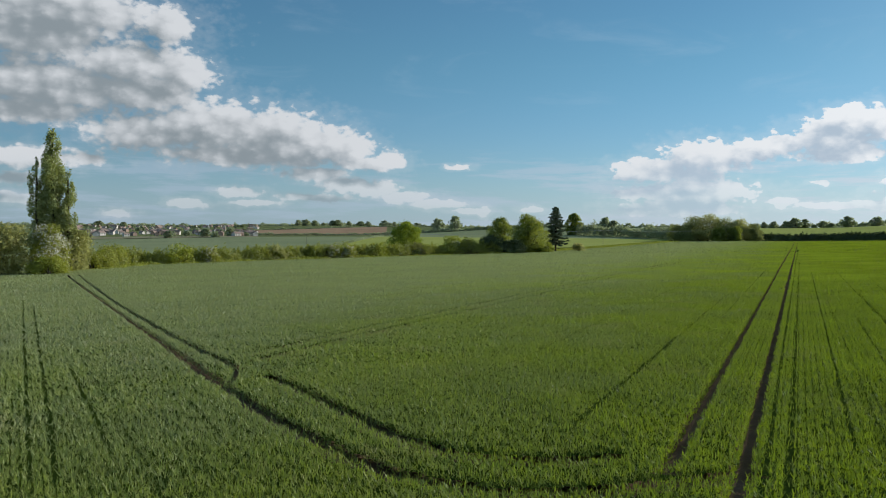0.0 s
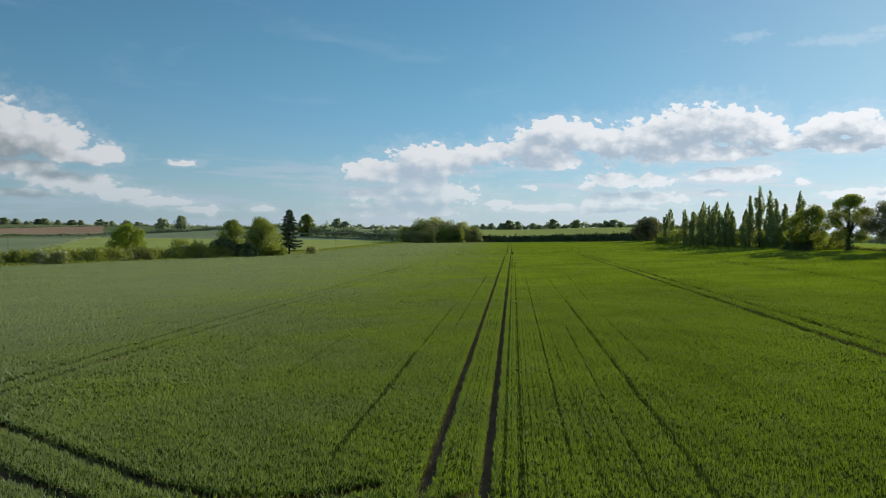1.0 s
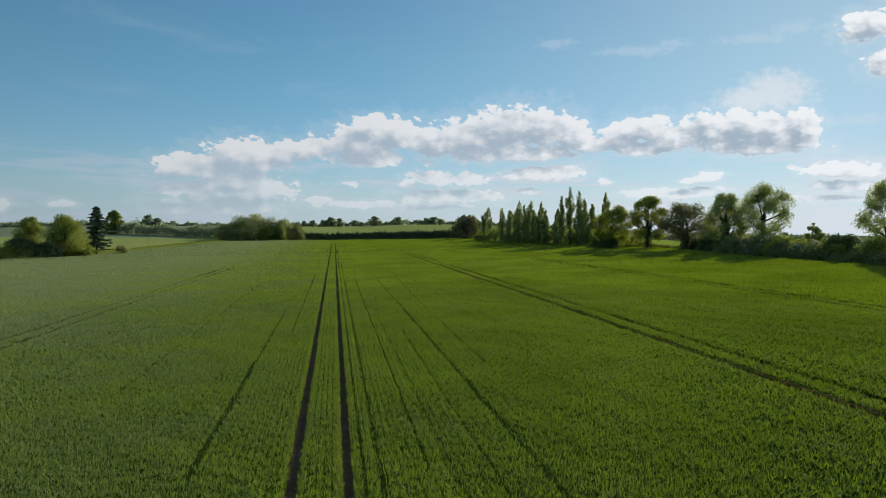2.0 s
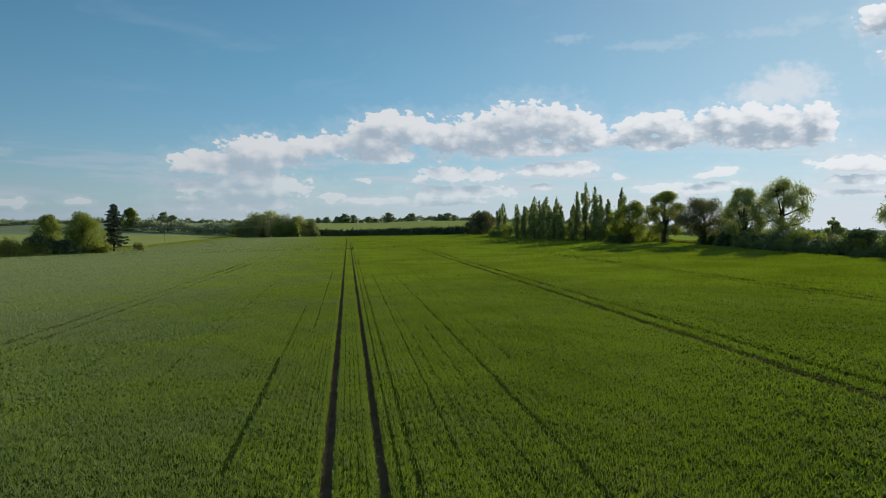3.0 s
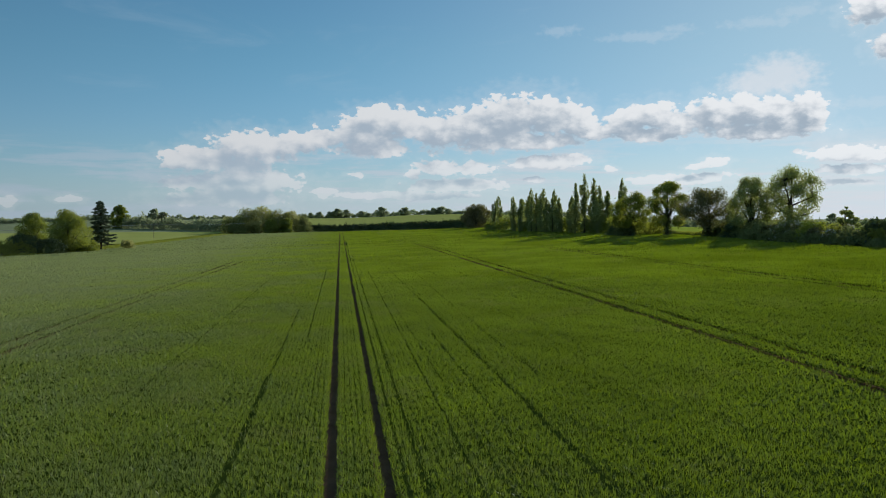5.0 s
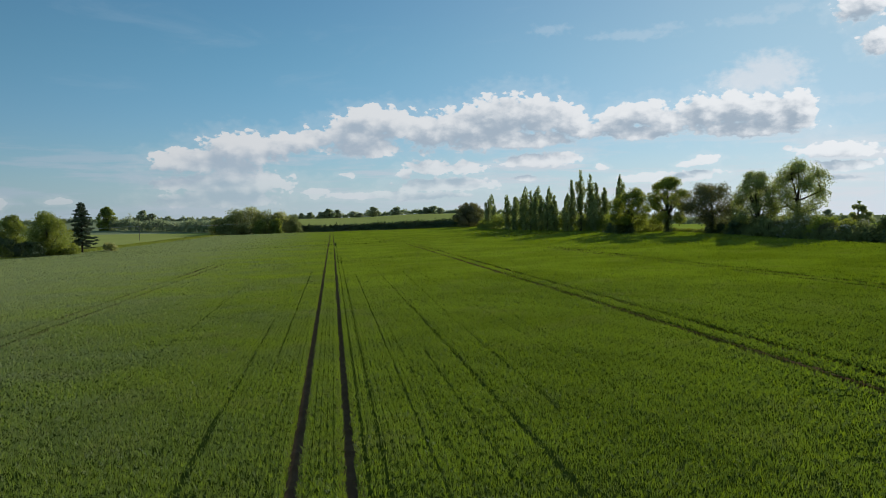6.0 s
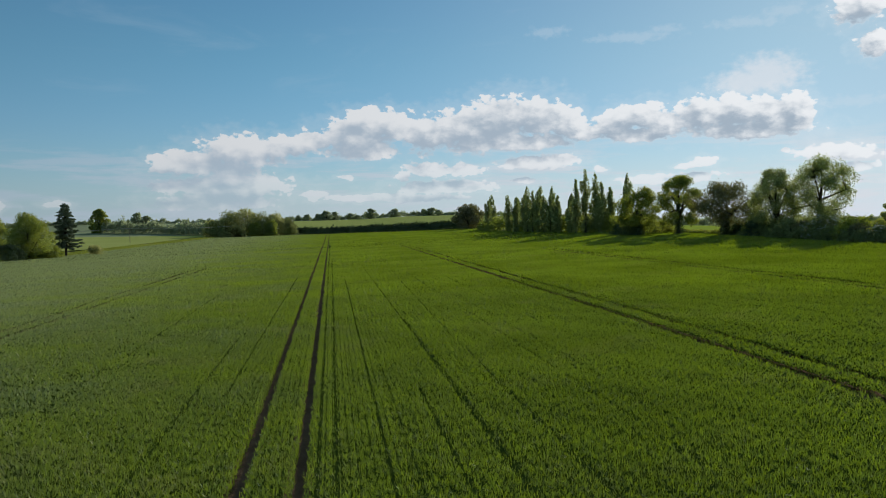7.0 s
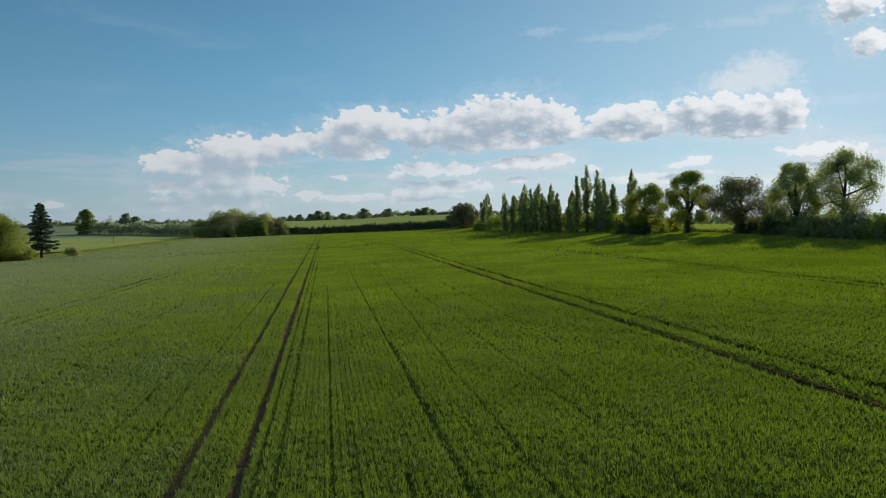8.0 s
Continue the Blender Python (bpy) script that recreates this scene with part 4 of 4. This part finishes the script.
POPLARS = [(83, 425, 18.5, 4.8), (80, 418, 15.5, 4.0), (81.5, 410, 12, 4), (77, 359, 16.0, 4.0), (80, 354, 14.5, 3.8), (78, 348, 15, 3.8), (80, 342, 16, 3.6), (80, 338, 18.8, 4.0), (79, 333, 15.5, 3.6), (80, 329, 16.5, 3.6), (82, 325, 18.2, 3.6), (80, 321, 16, 3.6), (81, 316, 14, 3.6), (83, 312, 17.0, 3.6), (81, 307, 14, 3.4), (82, 303, 13, 3.2), (81, 298, 13.5, 3.2), (84, 293, 12.0, 3.2), (83, 288, 14.0, 3.2)]
for k, (px, py, ph, pw) in enumerate(POPLARS):
    poplar_tree("boundary_poplar", px, py, ph, pw * 0.88, "slim dark green poplar in a close row", 50 + k, 1500, 0.5, group="row of poplars", low=0.04)
POPLARS_TALL = [(82, 280, 18.5, 3.8), (85, 279, 21.6, 4.0), (88, 278, 20.0, 3.9), (89.5, 276, 17.0, 3.3), (92, 275, 15.0, 3.2), (86.5, 270, 13.0, 3.6), (88.5, 251, 18.0, 3.0)]
for k, (px, py, ph, pw) in enumerate(POPLARS_TALL):
    poplar_tree("boundary_poplar", px, py, ph, pw * 0.88, "taller grey-green poplar at the end of the row", 70 + k, 1900, 0.45, group="row of poplars", low=0.04)
round_tree("field_maple_tree", 83, 228, 13.0, 13.5, "yellow-green maple with a dark trunk", M_MAPLE, 81, 0.20, 4200, 0.42, 90, True, ivy=0.4)
round_tree("field_maple_tree", 91.5, 222, 15.6, 12.5, "open green maple with ivy on its trunk", M_MAPLE, 82, 0.20, 4200, 0.42, 90, True, ivy=0.5)
round_tree("copper_oak_tree", 93.5, 201, 12.8, 17.0, "bronze-leaved oak with a spreading crown", M_BRONZE, 83, 0.28, 4400, 0.40, 130, True, ivy=0.35)
round_tree("ash_tree", 97.5, 186.5, 14.8, 13.5, "green ash with dark ivy round its stems", M_ASH, 84, 0.08, 5600, 0.34, 150, True, ivy=0.6)
round_tree("ash_tree", 104, 180, 16.8, 14.5, "tall open ash in thin leaf", M_ASH, 85, 0.10, 6200, 0.34, 190, True, ivy=0.3)
round_tree("ash_tree", 99, 129, 15.2, 12.0, "tall airy ash at the field edge", M_ASH, 86, 0.12, 4600, 0.34, 130, True)
round_tree("sapling_tree", 100, 154, 7.2, 5.0, "small open tree above the hedge", M_ASH, 87, 0.2, 1200, 0.36, 36, True)
for k, (bx, by, bh, bw, bm_, bl) in enumerate([(92, 172, 4.6, 9, M_SALLOW, "grey-green sallow shrub in the hedge"), (93, 162, 5.5, 9, M_SALLOW, "pale hawthorn shrub in blossom in the hedge"), (92, 152, 5.4, 8, M_HEDGE_LIGHT, "yellow-green shrub in the hedge"), (92, 143, 4.6, 8, M_SALLOW, "pale hawthorn shrub in blossom in the hedge"), (92, 132, 6.0, 8, M_DARK, "dark ivy-clad shrub at the field edge"), (92, 121, 5.5, 9, M_HEDGE, "mixed green hedge shrub"), (92, 110, 5.5, 9, M_HEDGE, "mixed green hedge shrub"), (97, 192, 6, 8, M_HEDGE, "green shrub between the tree trunks"), (93, 237, 5, 8, M_HEDGE, "green shrub below the maples"), (90, 260, 5, 8, M_HEDGE, "green shrub below the poplars"), (96, 181, 5.5, 7, M_SALLOW, "pale shrub between the ash trunks")]):
    bush("hedge_shrub", bx, by, bh * 0.88, bw, bl, bm_, 90 + k, 1300, 0.42, "boundary shrubs", blossom=700 if "blossom" in bl else 0)

for k, (bx, by, bh, bw) in enumerate([(82, 231, 4.2, 7), (96, 199, 3.6, 6), (95, 190, 4.6, 6), (98, 185, 4.0, 6), (86, 236, 3.6, 6), (84, 243, 4.0, 8)]):
    bush("thorn_bush", bx, by, bh, bw, "dark thorn bush round the foot of a boundary tree", M_DARK, 220 + k, 900, 0.36, "boundary thorn bushes")
EDGE_KINDS = [(M_SALLOW, "grey-green sallow shrub in the boundary hedge"), (M_DARK, "dark blackthorn shrub in the boundary hedge"), (M_HEDGE, "mixed green hedge shrub on the boundary"), (M_BRONZE, "brownish shrub coming into leaf in the boundary hedge"), (M_SALLOW, "grey-green sallow shrub in the boundary hedge"), (M_DARK, "dark blackthorn shrub in the boundary hedge")]
r_edge = np.random.default_rng(31)
for k, by in enumerate(np.arange(66.0, 200.0, 4.6)):
    bx = np.interp(by, [66, 110, 150, 178, 197], [89.5, 89.5, 90.5, 94.5, 97]) + r_edge.uniform(-0.8, 1.6)
    bm_, bl = EDGE_KINDS[int(r_edge.integers(0, 6))]
    bush("hedge_shrub", float(bx), float(by), r_edge.uniform(2.0, 4.4), r_edge.uniform(4.0, 6.5), bl, bm_, 160 + k, 700, 0.34, "boundary shrubs")

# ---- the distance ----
far_tree = round_tree("distant_tree", -400, 886, 16.0, 17.0, "round dark tree on the skyline", M_FAR_HAZE, 120, 0.0, 400, 2.6, 40, group="skyline trees")
far_tree_b = round_tree("distant_tree", -371, 870, 18.0, 17.5, "round dark tree on the skyline", M_FAR_HAZE, 121, 0.0, 400, 2.6, 40, group="skyline trees")
r_far = np.random.default_rng(77)


def at_bearing(deg, dist):
    return dist * math.sin(radians(deg)), dist * math.cos(radians(deg))


def copy_tree(ob, x, y, scale, wide=1.0):
    m = Matrix.Translation((x, y, float(land(x, y)) - 0.3)) @ Matrix.Rotation(r_far.uniform(0, 6.28), 4, "Z") @ Matrix.Diagonal((scale * wide, scale * wide, scale, 1))
    return copy_thing(ob, m)


for bearing, dist, k in [(2.9, 1010, 0.9), (4.5, 1030, 0.9), (-2.1, 1040, 0.55), (-1.5, 1050, 0.62), (-0.7, 1045, 0.75), (-0.2, 1050, 0.9), (0.4, 1060, 0.8), (1.5, 1050, 0.7), (2.0, 1055, 0.5), (6.2, 1020, 0.5), (6.6, 1025, 0.75), (7.1, 1030, 0.85), (7.6, 1000, 0.55), (-12.5, 980, 0.95), (-11.9, 985, 0.8), (19, 900, 0.8), (24, 880, 0.7), (27, 860, 0.8), (31, 700, 0.6), (33, 720, 0.7)]:
    copy_tree(far_tree if r_far.random() < 0.5 else far_tree_b, *at_bearing(bearing, dist), k * 0.78, r_far.uniform(1.1, 1.7))
for bearing in list(np.arange(-34.5, -25, 0.6)) + [-48.6, -47.4, -47.0, -45.9]:
    copy_tree(far_tree_b, *at_bearing(bearing + r_far.uniform(-0.3, 0.3), r_far.uniform(1700, 2000)), r_far.uniform(0.45, 0.8), r_far.uniform(1.3, 2.2))
hedge("hedge_hill", [(-420, 800), (-330, 905), (-120, 1010)], 3.5, 5.0, "dark hedge line along the hill fields", M_FAR_HAZE, 9, 16, 1.6, 0.5)
hedge("hedge_west_field", [(-205, 292), (-275, 465), (-345, 642)], 1.5, 2.6, "low clipped hedge between two far fields", M_FAR_HAZE, 16, 40, 0.6, 0.4)
hedge("hedge_plough", [(-500, 622), (-460, 712), (-421, 797)], 2.0, 3.0, "dark hedge along the edge of the ploughed field", M_FAR_HAZE, 17, 40, 0.8, 0.4)
hedge("hedge_village", [(-1250, 830), (-980, 930), (-760, 1090), (-520, 1240)], 1.8, 6.0, "broken line of trees below the village", M_FAR_HAZE, 10, 9, 1.8, 0.9)
hedge("skyline_wood", [(-1900, 1450), (-1500, 1700), (-1050, 1950), (-600, 2150), (-150, 2200)], 5.0, 40.0, "wooded skyline behind the village", M_FAR_HAZE, 11, 6, 4.2, 0.6)
hedge("hedge_skyline", [(-70, 1070), (60, 1075), (180, 1060), (430, 1020)], 5.0, 6.0, "hedge along the skyline field", M_FAR_HAZE, 12, 16, 1.8, 0.5)
hedge("hedge_east_far", [(180, 560), (330, 470), (520, 330), (640, 150)], 4.5, 8.0, "far hedge beyond the sunlit meadow", M_FAR_HAZE, 13, 14, 1.8, 0.4)


def house(x, y, turn, long, deep, wall_mat, label):
    """A small two-storey house with a pitched roof."""
    ob = stand("house", x, y, label, "house", "village houses", 0.2)
    ob.rotation_euler = (0, 0, turn)
    a, b, h, rise = long / 2, deep / 2, 5.2, 2.6
    bm = bmesh.new()
    base = [bm.verts.new(p) for p in ((-a, -b, 0), (a, -b, 0), (a, b, 0), (-a, b, 0))]
    eave = [bm.verts.new(p) for p in ((-a, -b, h), (a, -b, h), (a, b, h), (-a, b, h))]
    gable = [bm.verts.new((-a, 0, h + rise)), bm.verts.new((a, 0, h + rise))]
    for i in range(4):
        bm.faces.new((base[i], base[(i + 1) % 4], eave[(i + 1) % 4], eave[i]))
    bm.faces.new((eave[1], eave[2], gable[1]))
    bm.faces.new((eave[3], eave[0], gable[0]))
    me = bpy.data.meshes.new("wall")
    bm.to_mesh(me)
    bm.free()
    me.materials.append(wall_mat)
    part("wall", me, ob)
    bm = bmesh.new()
    o = 0.4
    for s in (-1, 1):
        lo, hi = [(-a - o, s * (b + o), h - 0.25), (a + o, s * (b + o), h - 0.25)], [(a + o, 0, h + rise + 0.05), (-a - o, 0, h + rise + 0.05)]
        low = [bm.verts.new(p) for p in lo + hi]
        up = [bm.verts.new((p[0], p[1], p[2] + 0.2)) for p in lo + hi]
        for q in (low[::-1], up, *[(low[i], low[(i + 1) % 4], up[(i + 1) % 4], up[i]) for i in range(4)]):
            bm.faces.new(q)
    me = bpy.data.meshes.new("roof")
    bm.to_mesh(me)
    bm.free()
    me.materials.append(M_ROOF)
    roof = part("roof", me, ob)
    me = bpy.data.meshes.new("chimney")
    bm = bmesh.new()
    bmesh.ops.create_cube(bm, size=1.0, matrix=Matrix.Translation((a * 0.6, 0, h + rise + 0.4)) @ Matrix.Diagonal((0.8, 0.8, 1.8, 1)))
    bm.to_mesh(me)
    bm.free()
    me.materials.append(wall_mat)
    part("chimney", me, roof)
    for s in (-1, 1):
        for i in (-0.6, 0.0, 0.6):
            for z in (1.4, 3.9):
                me = bpy.data.meshes.new("window")
                bm = bmesh.new()
                bmesh.ops.create_cube(bm, size=1.0, matrix=Matrix.Translation((i * a, s * (b + 0.02), z)) @ Matrix.Diagonal((1.3, 0.12, 1.2, 1)))
                bm.to_mesh(me)
                bm.free()
                me.materials.append(M_GLASS)
                part("window", me, ob)
    return ob


village = [house(-1060, 1010, 0.5, 11, 8, M_WALL, "pale rendered village house with a tiled roof"), house(-1010, 1060, 1.9, 14, 8, M_WALL_B, "brick village house with a tiled roof")]
for k in range(205):
    b = -50.5 + 13.5 * r_far.random()
    d = 720 * 3.0 ** r_far.random()
    hx, hy = at_bearing(b, d)
    copy_thing(village[int(r_far.random() < 0.45)], Matrix.Translation((hx, hy, float(land(hx, hy)) - 0.2)) @ Matrix.Rotation(r_far.uniform(0, 6.28), 4, "Z") @ Matrix.Scale(r_far.uniform(0.34, 0.52) + 0.1 * d / 1000, 4))

for tx, td, ts in ((-42.9, 700, 0.42), (-40.5, 720, 0.5), (-38.8, 760, 0.5), (-41.7, 740, 0.3)):
    copy_tree(far_tree, *at_bearing(tx, td), ts, 1.25)
for k in range(130):  # trees in the village gardens
    copy_tree(far_tree if k % 2 else far_tree_b, *at_bearing(r_far.uniform(-50.5, -37), r_far.uniform(700, 2200)), r_far.uniform(0.16, 0.36), r_far.uniform(1.2, 2.2))


def power_pole(x, y, height, label):
    """A wooden pole with a cross arm and insulators."""
    ob = stand("power_pole", x, y, label, "power pole", "power line")
    part("pole", wood("pole", [([(0, 0, 0), (0, 0, height)], [0.16, 0.11], 8)], M_POLE), ob)
    part("cross_arm", wood("cross_arm", [([(-1.1, 0, height - 0.3), (1.1, 0, height - 0.3)], [0.07, 0.07], 6)], M_POLE), ob)
    for dx in (-1.0, 0.0, 1.0):
        part("insulator", wood("insulator", [([(dx, 0, height - 0.25), (dx, 0, height + 0.1)], [0.06, 0.04], 6)], M_WIRE), ob)
    return ob


POLES = [(-237, 358, 8.5, "wooden power pole with a cross arm beyond the hedge"), (-104, 469, 8.5, "wooden power pole with a cross arm in the field margin"), (-48, 607, 8.5, "wooden power pole with a cross arm behind the willows")]
for px, py, ph, pl in POLES:
    power_pole(px, py, ph, pl)
power_pole(55, 556, 6.0, "short wooden pole standing at the end hedge")
for (ax, ay, ah, _), (bx, by, bh, _) in zip(POLES, POLES[1:]):
    limbs = []
    for dx in (-1.0, 0.0, 1.0):
        p, q = np.array([ax + dx, ay, land(ax, ay) + ah]), np.array([bx + dx, by, land(bx, by) + bh])
        limbs.append(([p + (q - p) * k - (0, 0, 1.2 * 4 * k * (1 - k)) for k in np.linspace(0, 1, 9)], [0.035] * 9, 4))
    tagged(new("power_cable", wood("power_cable", limbs, M_WIRE)), "thin sagging overhead cables between two poles", "cable", "power cables")
